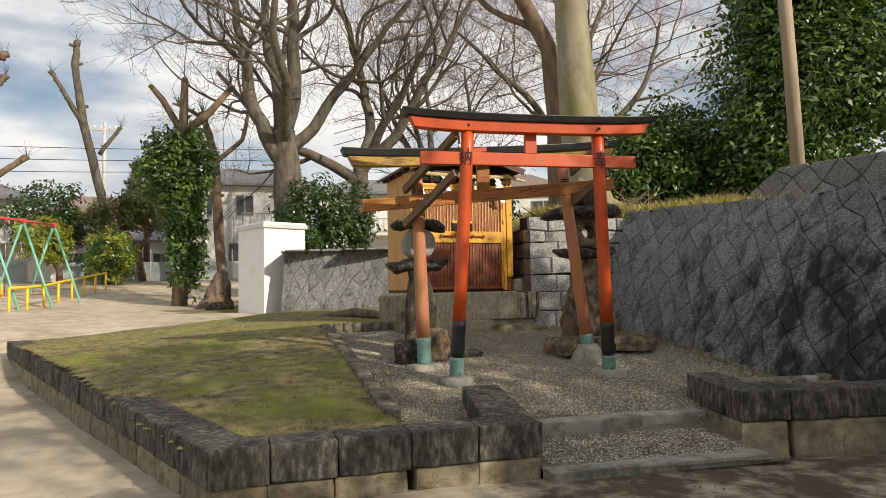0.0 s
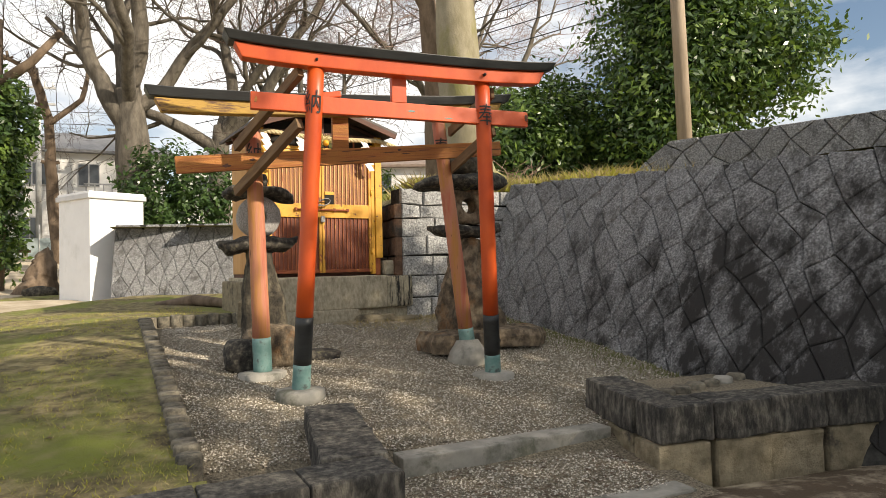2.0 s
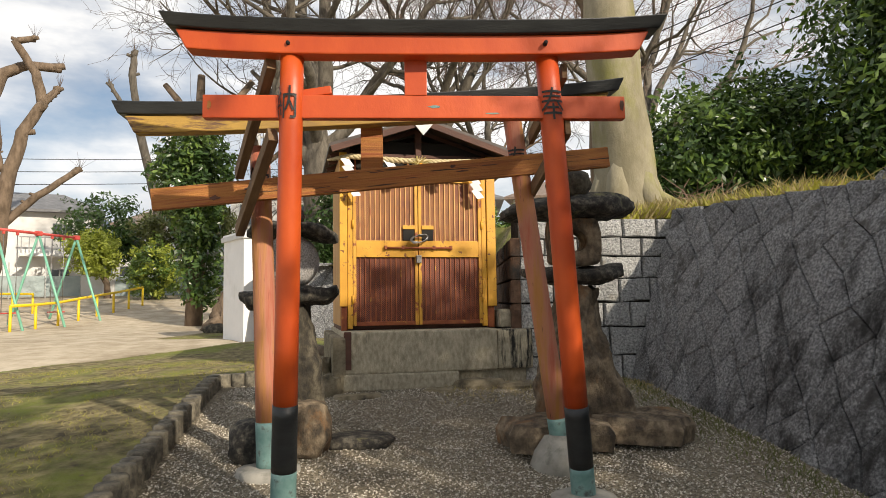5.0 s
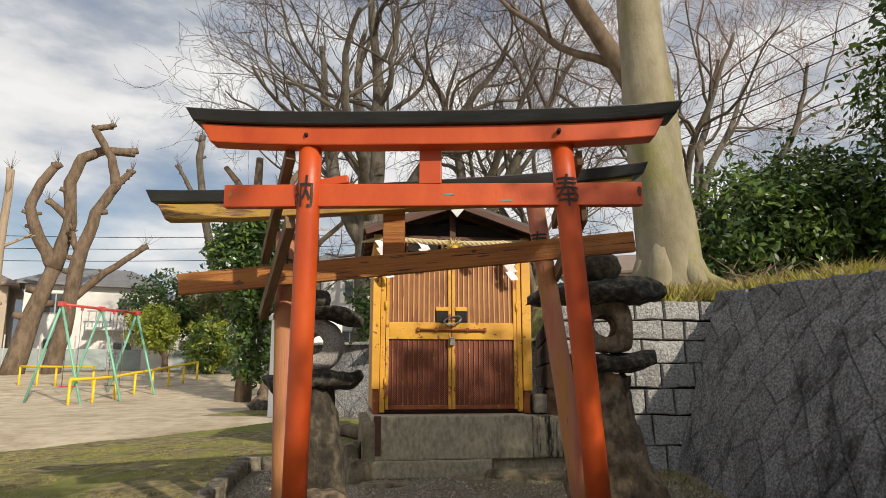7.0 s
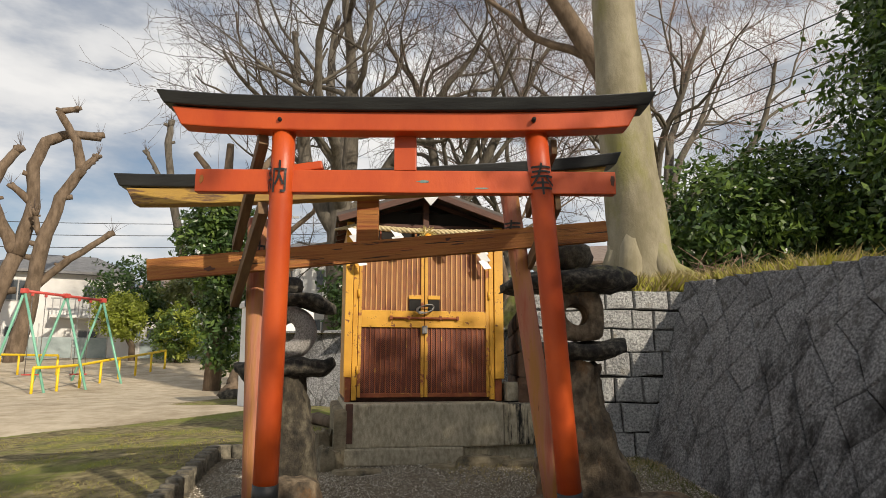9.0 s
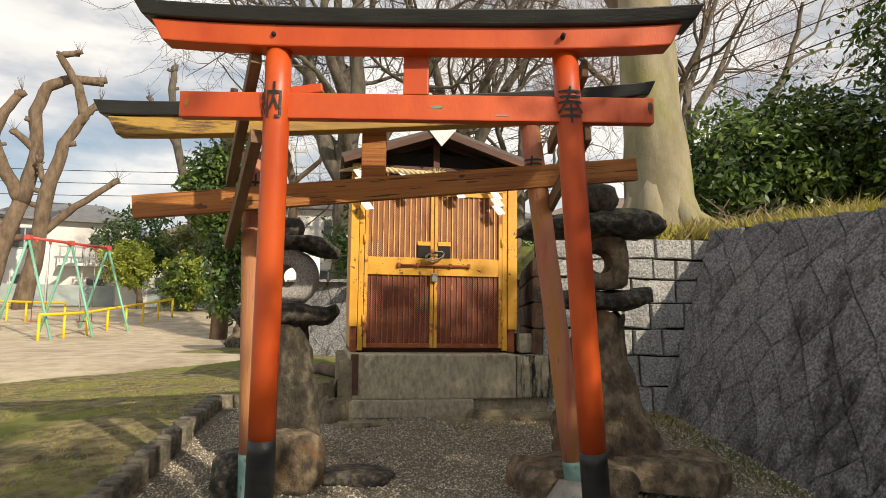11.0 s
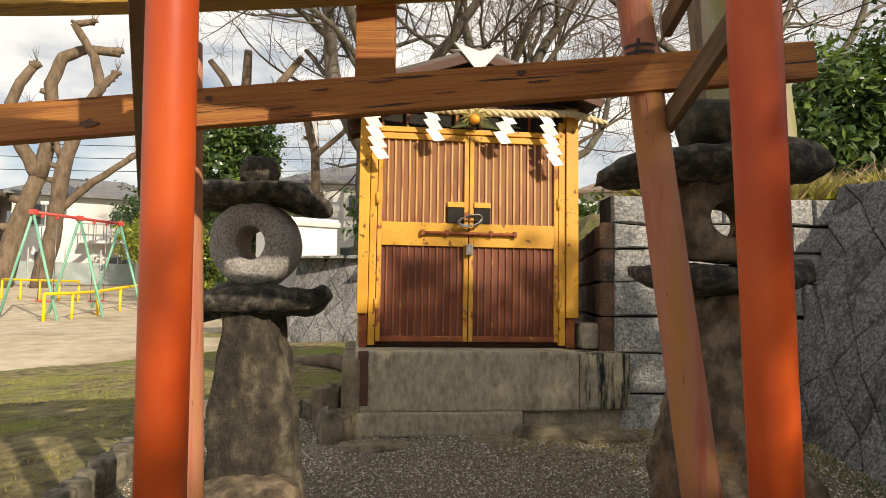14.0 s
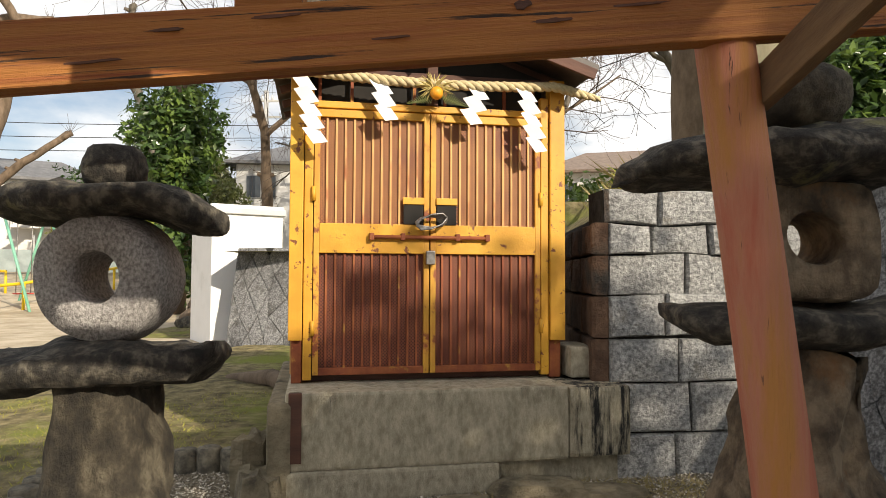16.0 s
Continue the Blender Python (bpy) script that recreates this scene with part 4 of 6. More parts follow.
# gabled roof, ridge running back
for sg in (-1, 1):
    a, b = Vector((W / 2 + sg * 1.04, 0, 3.46)), Vector((W / 2, 0, 3.80))
    verts = []
    for p in (a, b):
        for y in (-0.28, D + 0.2):
            verts += [(p.x, y, p.z), (p.x, y, p.z + 0.04)]
    raw_ob("roof", verts, [(0, 2, 6, 4), (1, 5, 7, 3), (0, 4, 5, 1), (2, 3, 7, 6), (0, 1, 3, 2), (4, 6, 7, 5)], M_roof_metal, shrine)
    between("barge_board", (a.x - sg * 0.02, -0.27, 3.435), (b.x, -0.27, 3.775), 0.03, 0.07, M_dark_wood, shrine, 0.004)
    for y in (0.1, 0.5, 0.9, 1.25):
        between("rafter", (a.x - sg * 0.03, y, 3.43), (b.x, y, 3.765), 0.04, 0.05, M_dark_wood, shrine, 0.004)
raw_ob("gable_ornament", [(W / 2 - 0.2, -0.30, 3.86), (W / 2, -0.30, 3.62), (W / 2, -0.30, 3.80), (W / 2 + 0.2, -0.30, 3.86), (W / 2 - 0.2, -0.28, 3.86), (W / 2, -0.28, 3.62), (W / 2, -0.28, 3.80), (W / 2 + 0.2, -0.28, 3.86)],
       [(0, 1, 2), (1, 3, 2), (4, 6, 5), (5, 6, 7), (0, 4, 5, 1), (1, 5, 7, 3), (0, 2, 6, 4), (2, 3, 7, 6)], M_cap, shrine)

# rope, paper streamers, straw ornament with an orange
rope = tagged(empty("straw_rope", G), "twisted straw rope hung across the shrine front", "rope")


def rope_at(f):
    x = -0.16 + (W + 0.40) * f
    return Vector((x, -0.08 - 0.03 * math.sin(f * 3.14), 3.43 - 0.07 * (1 - (2 * f - 1) ** 2) - 0.10 * max(0, (f - 0.85) / 0.15) - 0.08 * max(0, (0.12 - f) / 0.12)))


for s in range(3):
    pts, rs = [], []
    for i in range(91):
        f = i / 90
        p = rope_at(f)
        a = f * 2 * math.pi * 13 + s * 2.094
        k = min(1, 0.35 + 7 * f, 0.6 + 5 * (1 - f))
        pts.append(p + Vector((0, math.cos(a), math.sin(a))) * 0.017 * k)
        rs.append(0.019 * k)
    tube("strand", pts, rs, M_rope, rope, 7)


def streamer(x, z, folds, sway):
    """Folded paper: slanting lozenges, each starting back under the last."""
    bm = bmesh.new()
    w, h, slide, back = 0.088, 0.095, 0.070, 0.064
    for k in range(folds):
        y = -0.118 - 0.008 * k
        q = [(x, z), (x + w, z + 0.022), (x + w + slide, z - h + 0.018), (x + slide, z - h)]
        vs = [bm.verts.new((a, y + (0.016 if i in (1, 2) else -0.008) * (-1) ** k, b)) for i, (a, b) in enumerate(q)]
        bm.faces.new(vs)
        x += slide - back + sway
        z -= h - 0.012
    ob = mesh_ob("paper_streamer", bm, M_paper, None)
    so = ob.modifiers.new("solid", "SOLIDIFY")
    so.thickness = 0.002
    ob.matrix_basis = G
    return tagged(ob, "white zigzag folded paper streamer hung from the rope", "paper streamer", "paper streamers")


for x, folds, sway in ((-0.02, 5, 0.012), (0.46, 3, 0.010), (1.09, 3, -0.03), (1.42, 5, 0.008)):
    streamer(x, 3.36, folds, sway)
orn = tagged(empty("straw_ornament", G), "straw ornament with fern leaves and one orange", "ornament")
bm = bmesh.new()
rr = random.Random(5)
for i in range(70):
    a = rr.uniform(0, 6.28)
    L = rr.uniform(0.06, 0.15)
    p = Vector((W / 2 - 0.02, -0.13, 3.31))
    q = p + Vector((math.cos(a) * L, rr.uniform(-0.05, 0.02), math.sin(a) * L * 0.7 + 0.02))
    add_tube(bm, [p, (p + q) / 2 + Vector((0, 0, 0.015)), q], [0.005, 0.006, 0.001], 4)
mesh_ob("straw", bm, M_straw, orn)
bm = bmesh.new()
bmesh.ops.create_uvsphere(bm, u_segments=16, v_segments=10, radius=0.042)
bmesh.ops.translate(bm, verts=bm.verts, vec=(W / 2 - 0.01, -0.17, 3.285))
mesh_ob("orange", bm, M_fruit, orn, True)
bm = bmesh.new()
for sg in (-1, 1):
    for i in range(14):
        f = i / 14
        p = Vector((W / 2 + sg * (0.03 + 0.16 * f), -0.15, 3.27 - 0.06 * f))
        for up in (-1, 1):
            q = p + Vector((sg * 0.02, -0.01, up * 0.05 * (1 - f)))
            add_tube(bm, [p, q], [0.005, 0.001], 4)
tagged(mesh_ob("fern", bm, M_leaf_olive, orn), kind="stuff")

# plinth
plinth = tagged(empty("shrine_plinth", G), "stained grey concrete plinth under the shrine", "plinth")
sbox("slab", -0.02, 1.70, -0.34, 1.6, 1.0, 1.45, M_plinth, 0.02, plinth)
sbox("slab", 1.702, 2.12, -0.33, 1.6, 1.0, 1.44, M_plinth, 0.03, plinth)
sbox("slab", -0.02, 1.25, -0.36, 1.6, 0.82, 1.0, M_concrete, 0.02, plinth)
sbox("slab", 1.254, 2.06, -0.27, 1.6, 0.78, 1.0, M_concrete, 0.03, plinth)
sbox("slab", -0.12, 0.02, -0.36, 1.6, 0.72, 1.40, M_kerb_low, 0.03, plinth)
sbox("slot", 0.0, 0.075, -0.352, -0.30, 1.05, 1.45, M_dark_wood, 0.004, plinth)
sbox("side_block", W + 0.03, W + 0.23, -0.06, 0.3, 1.45, 1.66, M_concrete, 0.02, plinth)


def broken_slab(name, c, w, d, h, turn, mat, seed, n=11):
    """A flat, jagged piece of stone with a chipped upper edge."""
    rng = random.Random(seed)
    m = pose(*c, rng.uniform(-4, 4), rng.uniform(-4, 4), turn)
    out = []
    for i in range(n):
        a = 6.283 * (i + rng.uniform(-0.3, 0.3)) / n
        k = rng.uniform(0.8, 1.05) / max(abs(math.cos(a)), abs(math.sin(a))) ** 0.6
        out.append((math.cos(a) * k * w / 2, math.sin(a) * k * d / 2))
    v, f = [], []
    for g, z in ((1.0, 0.0), (1.04, h * 0.62), (0.93, h), (0.45, h * 1.06)):
        for x, y in out:
            v.append(tuple(m @ Vector((x * g, y * g, z + rng.uniform(-0.1, 0.1) * h * (z > 0)))))
    for r in range(3):
        for i in range(n):
            j = (i + 1) % n
            f.append((r * n + i, r * n + j, (r + 1) * n + j, (r + 1) * n + i))
    f += [tuple(range(n - 1, -1, -1)), tuple(range(3 * n, 4 * n))]
    return raw_ob(name, v, f, mat)


for i, (x, y, z, w, d, h, t) in enumerate(((3.42, 10.50, 0.79, 0.52, 0.32, 0.085, 12), (3.00, 10.52, 0.77, 0.58, 0.28, 0.14, 9), (2.56, 10.38, 0.76, 0.34, 0.22, 0.08, -8),
                                           (1.72, 10.18, 0.75, 0.52, 0.24, 0.07, 10), (1.40, 10.36, 0.72, 0.26, 0.42, 0.28, 20), (1.30, 10.62, 0.80, 0.22, 0.34, 0.34, -5))):
    tagged(broken_slab("stone", (x, y, z), w, d, h, t, M_kerb_low, 60 + i), "flat broken grey stone at the foot of the plinth", "stone", "stones at the plinth")


# ---- stone lanterns ----
def holed_disc(name, c, r, hole, depth, mat, parent, squarish=0.0, seed=0, sx=1.0, sz=1.0):
    """A thick round stone with a round hole through it, front to back."""
    n = 44
    bm = bmesh.new()
    prof = [(r * 0.93, -depth / 2), (r, -depth * 0.3), (r, depth * 0.3), (r * 0.93, depth / 2), (hole * 1.06, depth / 2), (hole, depth * 0.42), (hole, -depth * 0.42), (hole * 1.06, -depth / 2)]
    rings = []
    for i in range(n):
        a = 2 * math.pi * i / n
        ca, sa = math.cos(a), math.sin(a)
        k = 1 + squarish * (1 / max(abs(ca), abs(sa)) - 1)
        ring = []
        for rad, y in prof:
            q = rad * (k if rad > hole * 1.2 else 1)
            p = Vector((ca * q * (sx if rad > hole * 1.2 else 1), y, sa * q * (sz if rad > hole * 1.2 else 1)))
            p += noise.noise_vector(p * 5 + Vector((seed, 0, 0))) * 0.02
            ring.append(bm.verts.new(p + Vector(c)))
        rings.append(ring)
    for i in range(n):
        a, b = rings[i], rings[(i + 1) % n]
        for k in range(len(prof)):
            k2 = (k + 1) % len(prof)
            bm.faces.new((a[k], a[k2], b[k2], b[k]))
    bmesh.ops.recalc_face_normals(bm, faces=bm.faces)
    return mesh_ob(name, bm, mat, parent, True)


def slab_stone(name, pts, depth, mat, parent, seed=0, amp=0.04):
    """A thick bar of rough stone: outline sections (x, y centre, z low, z high, half depth)."""
    bm = bmesh.new()
    rings = []
    n = 12
    dense = []
    for a, b in zip(pts, pts[1:]):
        for k in range(4):
            dense.append([p + (q - p) * k / 4 for p, q in zip(a, b)])
    dense.append(list(pts[-1]))
    for x, y, z0, z1, hd in dense:
        ring = []
        for k in range(n):
            a = 2 * math.pi * k / n
            cx, cz = math.cos(a), math.sin(a)
            f = 0.80 / max(abs(cx), abs(cz)) * 0.45 + 0.55
            p = Vector((x, y + cx * hd * f * 1.0, (z0 + z1) / 2 + cz * (z1 - z0) / 2 * f * 1.05))
            p += noise.noise_vector(p * 4 + Vector((seed, seed, 0))) * amp + noise.noise_vector(p * 14 + Vector((seed, 0, 0))) * amp * 0.4
            ring.append(bm.verts.new(p))
        rings.append(ring)
    for a, b in zip(rings, rings[1:]):
        for k in range(n):
            bm.faces.new((a[k], a[(k + 1) % n], b[(k + 1) % n], b[k]))
    bm.faces.new(rings[0][::-1])
    bm.faces.new(rings[-1])
    bmesh.ops.recalc_face_normals(bm, faces=bm.faces)
    return mesh_ob(name, bm, mat, parent, True)


def pillar_stone(name, secs, mat, parent, seed=0, amp=0.085):
    """A rough standing stone: sections (z, x centre, y centre, half width, half depth)."""
    bm = bmesh.new()
    rings = []
    n = 36
    dense = []
    for a, b in zip(secs, secs[1:]):
        for k in range(8):
            dense.append([p + (q - p) * k / 8 for p, q in zip(a, b)])
    dense.append(list(secs[-1]))
    for z, x, y, hw, hd in dense:
        ring = []
        for k in range(n):
            a = 2 * math.pi * k / n
            cx, cy = math.cos(a), math.sin(a)
            f = 0.82 / max(abs(cx), abs(cy)) * 0.4 + 0.6
            p = Vector((x + cx * hw * f, y + cy * hd * f, z))
            q = Vector((p.x * 3.2 + seed, p.y * 3.2, p.z * 1.4))
            p += noise.noise_vector(q) * amp + noise.noise_vector(q * 2.6) * amp * 0.55 + noise.noise_vector(q * 7) * amp * 0.3
            p += Vector((cx, cy, 0)) * amp * 0.9 * (0.18 - abs(noise.noise(Vector((q.x * 1.7, q.y * 1.7, q.z * 0.8)))))
            ring.append(bm.verts.new(p))
        rings.append(ring)
    for a, b in zip(rings, rings[1:]):
        for k in range(n):
            bm.faces.new((a[k], a[(k + 1) % n], b[(k + 1) % n], b[k]))
    bm.faces.new(rings[0][::-1])
    bm.faces.new(rings[-1])
    return mesh_ob(name, bm, mat, parent, True)


lan = tagged(empty("stone_lantern"), "rough natural stone lantern with round holed granite fire box", "stone lantern", "stone lanterns")
LX, LY = 1.29, 8.85
pillar_stone("pillar", [(0.5, LX + 0.04, LY, 0.33, 0.30), (0.85, LX + 0.04, LY, 0.31, 0.27), (1.09, LX + 0.03, LY, 0.285, 0.25), (1.27, LX + 0.04, LY, 0.30, 0.23), (1.48, LX + 0.0, LY, 0.235, 0.20), (1.64, LX - 0.01, LY, 0.175, 0.18), (1.80, LX - 0.01, LY, 0.17, 0.18)], M_rock, lan, 3, 0.06)
slab_stone("platform", [(0.80, LY, 1.80, 1.88, 0.16), (0.90, LY, 1.72, 1.90, 0.24), (1.10, LY, 1.73, 1.90, 0.28), (1.40, LY, 1.73, 1.91, 0.27), (1.64, LY, 1.76, 1.92, 0.22), (1.74, LY, 1.84, 1.93, 0.14)], 0.3, M_rock_dark, lan, 5)
holed_disc("fire_box", (LX + 0.0, LY, 2.115), 0.262, 0.088, 0.26, M_granite, lan, 0.0, 2, 1.0, 0.84)
slab_stone("cap", [(0.87, LY, 2.31, 2.38, 0.10), (0.93, LY, 2.29, 2.42, 0.2), (1.15, LY, 2.31, 2.43, 0.26), (1.42, LY, 2.31, 2.43, 0.26), (1.63, LY, 2.28, 2.41, 0.2), (1.72, LY, 2.28, 2.36, 0.10)], 0.3, M_rock_dark, lan, 9)
rock("knob", (LX, LY, 2.49), (0.125, 0.12, 0.09), M_rock_dark, lan, 11, 0.12, flat=0.4)
rock("base_stone", (LX - 0.22, LY - 0.42, 0.72), (0.26, 0.2, 0.19), M_rock_dark, lan, 13, 0.2, flat=0.6)
rock("base_stone", (LX + 0.08, LY - 0.28, 0.78), (0.37, 0.27, 0.25), M_rock_rust, lan, 15, 0.15, flat=0.5)

lan.matrix_basis = Matrix.Translation((1.31, 8.78, 0)) @ Matrix.Diagonal((0.85, 0.9, 1, 1)) @ Matrix.Translation((-LX, -LY, 0))

lan2 = tagged(empty("stone_lantern"), "tall rough brown stone lantern with mossy flat cap", "stone lantern", "stone lanterns")
QX, QY = 3.70, 8.82
pillar_stone("pillar", [(0.6, QX + 0.05, QY, 0.42, 0.30), (0.95, QX + 0.04, QY, 0.38, 0.27), (1.3, QX, QY, 0.30, 0.24), (1.6, QX - 0.02, QY, 0.22, 0.21), (1.90, QX - 0.02, QY, 0.17, 0.18)], M_rock_rust, lan2, 23)
slab_stone("platform", [(3.25, QY, 1.93, 2.02, 0.15), (3.36, QY, 1.88, 2.04, 0.24), (3.7, QY, 1.89, 2.04, 0.28), (3.95, QY, 1.89, 2.05, 0.24), (4.07, QY, 1.93, 2.06, 0.15)], 0.3, M_rock_dark, lan2, 25)
holed_disc("fire_box", (QX - 0.02, QY, 2.25), 0.205, 0.088, 0.26, M_rock_rust, lan2, 0.75, 4, 1.05, 1.0)
slab_stone("cap", [(3.08, QY, 2.46, 2.52, 0.14), (3.22, QY, 2.44, 2.58, 0.26), (3.6, QY, 2.43, 2.66, 0.33), (3.95, QY, 2.44, 2.66, 0.30), (4.12, QY, 2.47, 2.60, 0.2), (4.2, QY, 2.5, 2.56, 0.1)], 0.3, M_rock_dark, lan2, 29, 0.06)
rock("knob", (QX - 0.05, QY, 2.74), (0.2, 0.2, 0.14), M_rock, lan2, 31, 0.15, flat=0.4)
for x, y, z, w, d, h, t, k in ((QX - 0.26, QY - 0.30, 0.62, 0.98, 0.62, 0.20, 8, 33), (QX + 0.42, QY - 0.18, 0.64, 0.86, 0.70, 0.20, -14, 35)):
    broken_slab("base_stone", (x, y, z), w, d, h, t, M_rock_rust, k, 15).parent = lan2
tagged(rock("stepping_stone", (1.86, 8.75, 0.64), (0.30, 0.24, 0.07), M_rock_dark, None, 37, 0.12, flat=0.5), "flat dark stepping stone set in gravel", "stone")

# ---- white cabinet on the lawn ----
cab = tagged(empty("white_cabinet", pose(-0.33, 18.1, 1.02, 0, 0, 33)), "tall white painted utility cabinet with a flat cap", "cabinet")
box("body", (-0.6, 0.7, 1.02), (1.2, 1.4, 2.24), M_white, cab, 0.01)
box("cap", (-0.6, 0.7, 2.19), (1.30, 1.50, 0.11), M_cap, cab, 0.015)
box("cap", (-0.6, 0.7, 2.27), (1.24, 1.44, 0.05), M_white, cab, 0.015)


# ---- plants ----
class TubeMesh:
    """Collects many tapered twigs as plain vertex and face lists."""

    def __init__(self):
        self.v, self.f = [], []

    def add(self, pts, rs, seg):
        start = len(self.v)
        prev = None
        for i, p in enumerate(pts):
            d = (pts[min(i + 1, len(pts) - 1)] - pts[max(i - 1, 0)]).normalized()
            if prev is None:
                u = d.cross(Vector((1, 0, 0)) if abs(d.x) < 0.8 else Vector((0, 1, 0))).normalized()
            else:
                u = (prev - d * prev.dot(d)).normalized()
            prev = u
            w = d.cross(u)
            for k in range(seg):
                a = 6.28318 * k / seg
                self.v.append(tuple(p + (u * math.cos(a) + w * math.sin(a)) * rs[i]))
        for i in range(len(pts) - 1):
            for k in range(seg):
                a, b = start + i * seg + k, start + i * seg + (k + 1) % seg
                self.f.append((a, b, b + seg, a + seg))


def grow(thick, thin, p, d, length, r, level, rng, droop=0.0, up=0.25, kids=(4, 6), most=5, cut=0.024):
    """A limb that bends as it goes, with side limbs along it."""
    n = max(3, int(length / 0.5)) if level < 3 else 3
    pts, rs = [p.copy()], [r]
    q = p.copy()
    dd = d.copy()
    for i in range(n):
        dd = (dd + Vector((rng.gauss(0, 1), rng.gauss(0, 1), rng.gauss(0, 1))) * (0.13 if level < 2 else 0.2) + Vector((0, 0, up * 0.18 - droop))).normalized()
        q = q + dd * (length / n)
        pts.append(q.copy())
        rs.append(r * (1 - 0.72 * (i + 1) / n))
    if r > cut:
        thick.add(pts, rs, 9 if r > 0.15 else 6)
    else:
        thin.add(pts, [max(x, 0.0055) for x in rs], 3)
    if level >= most:
        return
    m = rng.randint(*kids)
    for k in range(m):
        f = 0.28 + 0.70 * (k + rng.random()) / m
        i = min(n - 1, int(f * n))
        b = pts[i].lerp(pts[i + 1], f * n - i)
        t = (pts[i + 1] - pts[i]).normalized()
        s = t.cross(Vector((rng.gauss(0, 1), rng.gauss(0, 1), rng.gauss(0, 1)))).normalized()
        a = rng.uniform(0.5, 1.0)
        nd = (t * math.cos(a) + s * math.sin(a)).normalized()
        grow(thick, thin, b, nd, length * rng.uniform(0.45, 0.68), rs[i] * rng.uniform(0.42, 0.62), level + 1, rng, droop, up, kids, most, cut)


def bare_tree(base, trunk, r, limbs, label, seed, bark, twig, most=4, kids=(4, 6), limb_len=6.0, flare=1.5):
    """trunk: points from the foot; limbs: (index along the trunk 0..1, direction, length, radius)."""
    rng = random.Random(seed)
    t = tagged(empty("bare_tree", Matrix.Translation(base)), label, "tree")
    bm = bmesh.new()
    pts = [Vector(p) for p in trunk]
    dense, rs = [], []
    for i in range(len(pts) - 1):
        for k in range(5):
            dense.append(pts[i].lerp(pts[i + 1], k / 5))
    dense.append(pts[-1])
    for i in range(len(dense)):
        f = i / (len(dense) - 1)
        rs.append(r * (1 - 0.42 * f) * (1 + (flare - 1) * math.exp(-f * 14)))
    add_tube(bm, dense, rs, 18, True, 0.16, seed)
    mesh_ob("trunk", bm, bark, t, True)
    thick, thin = TubeMesh(), TubeMesh()
    for f, d, L, lr in limbs:
        i = min(len(dense) - 2, int(f * (len(dense) - 1)))
        grow(thick, thin, dense[i], Vector(d).normalized(), L, lr, 1, rng, 0.0, 0.3, kids, most)
    raw_ob("limbs", thick.v, thick.f, bark, t, True)
    tagged(raw_ob("twigs", thin.v, thin.f, twig, t), "fine bare twigs", kind="stuff")
    return t


def leaves_mesh(blobs, count, size, rng, shell=0.55, flatness=0.5):
    """Pointed leaves scattered in clumps through ellipsoids: (centre, radii)."""
    vol = np.array([b[1][0] * b[1][1] * b[1][2] for b in blobs]) ** 0.7
    pick = rng.choice(len(blobs), count, p=vol / vol.sum())
    C = np.array([b[0] for b in blobs])[pick]
    R = np.array([b[1] for b in blobs])[pick]
    clumps = max(30, count // 45)
    cd = rng.normal(size=(clumps, 3))
    cd /= np.linalg.norm(cd, axis=1)[:, None]
    cr = rng.uniform(shell, 1.04, clumps) * (1 + 0.10 * rng.normal(size=clumps))
    which = rng.integers(0, clumps, count)
    P = C + R * (cd[which] * cr[which][:, None]) + rng.normal(size=(count, 3)) * (R.mean(1) * 0.105)[:, None]
    a = rng.normal(size=(count, 3))
    a /= np.linalg.norm(a, axis=1)[:, None]
    out = cd[which]
    nrm = out * 0.6 + rng.normal(size=(count, 3)) * 0.6 + np.array([0, 0, 0.4])
    b = np.cross(a, nrm)
    b /= np.linalg.norm(b, axis=1)[:, None] + 1e-9
    a = np.cross(nrm, b)
    a /= np.linalg.norm(a, axis=1)[:, None] + 1e-9
    s = size * rng.uniform(0.6, 1.25, count)[:, None]
    w = s * 0.42
    V = np.stack([P - a * s, P + b * w, P + a * s, P - b * w], 1).reshape(-1, 3)
    F = np.arange(count * 4).reshape(-1, 4)
    return V, F


def leafy(name, base, blobs, count, size, mat, label, category, seed, trunk=None, bark=None, shell=0.5, extra=None, group=""):
    rng = np.random.default_rng(seed)
    t = tagged(empty(name, Matrix.Translation(base)), label, category, group)
    V, F = leaves_mesh(blobs, count, size, rng, shell)
    ob = raw_ob("leaves", V.tolist(), F.tolist(), mat, t)
    tagged(ob, kind="stuff")
    if extra:
        V, F = leaves_mesh(blobs, int(count * 0.4), size, rng, 0.8)
        tagged(raw_ob("leaves", V.tolist(), F.tolist(), extra, t), kind="stuff")
    if trunk:
        bm = bmesh.new()
        for pts, rs in trunk:
            add_tube(bm, pts, rs, 9, True, 0.12, seed)
        mesh_ob("trunk", bm, bark or M_bark_brown, t, True)
    return t


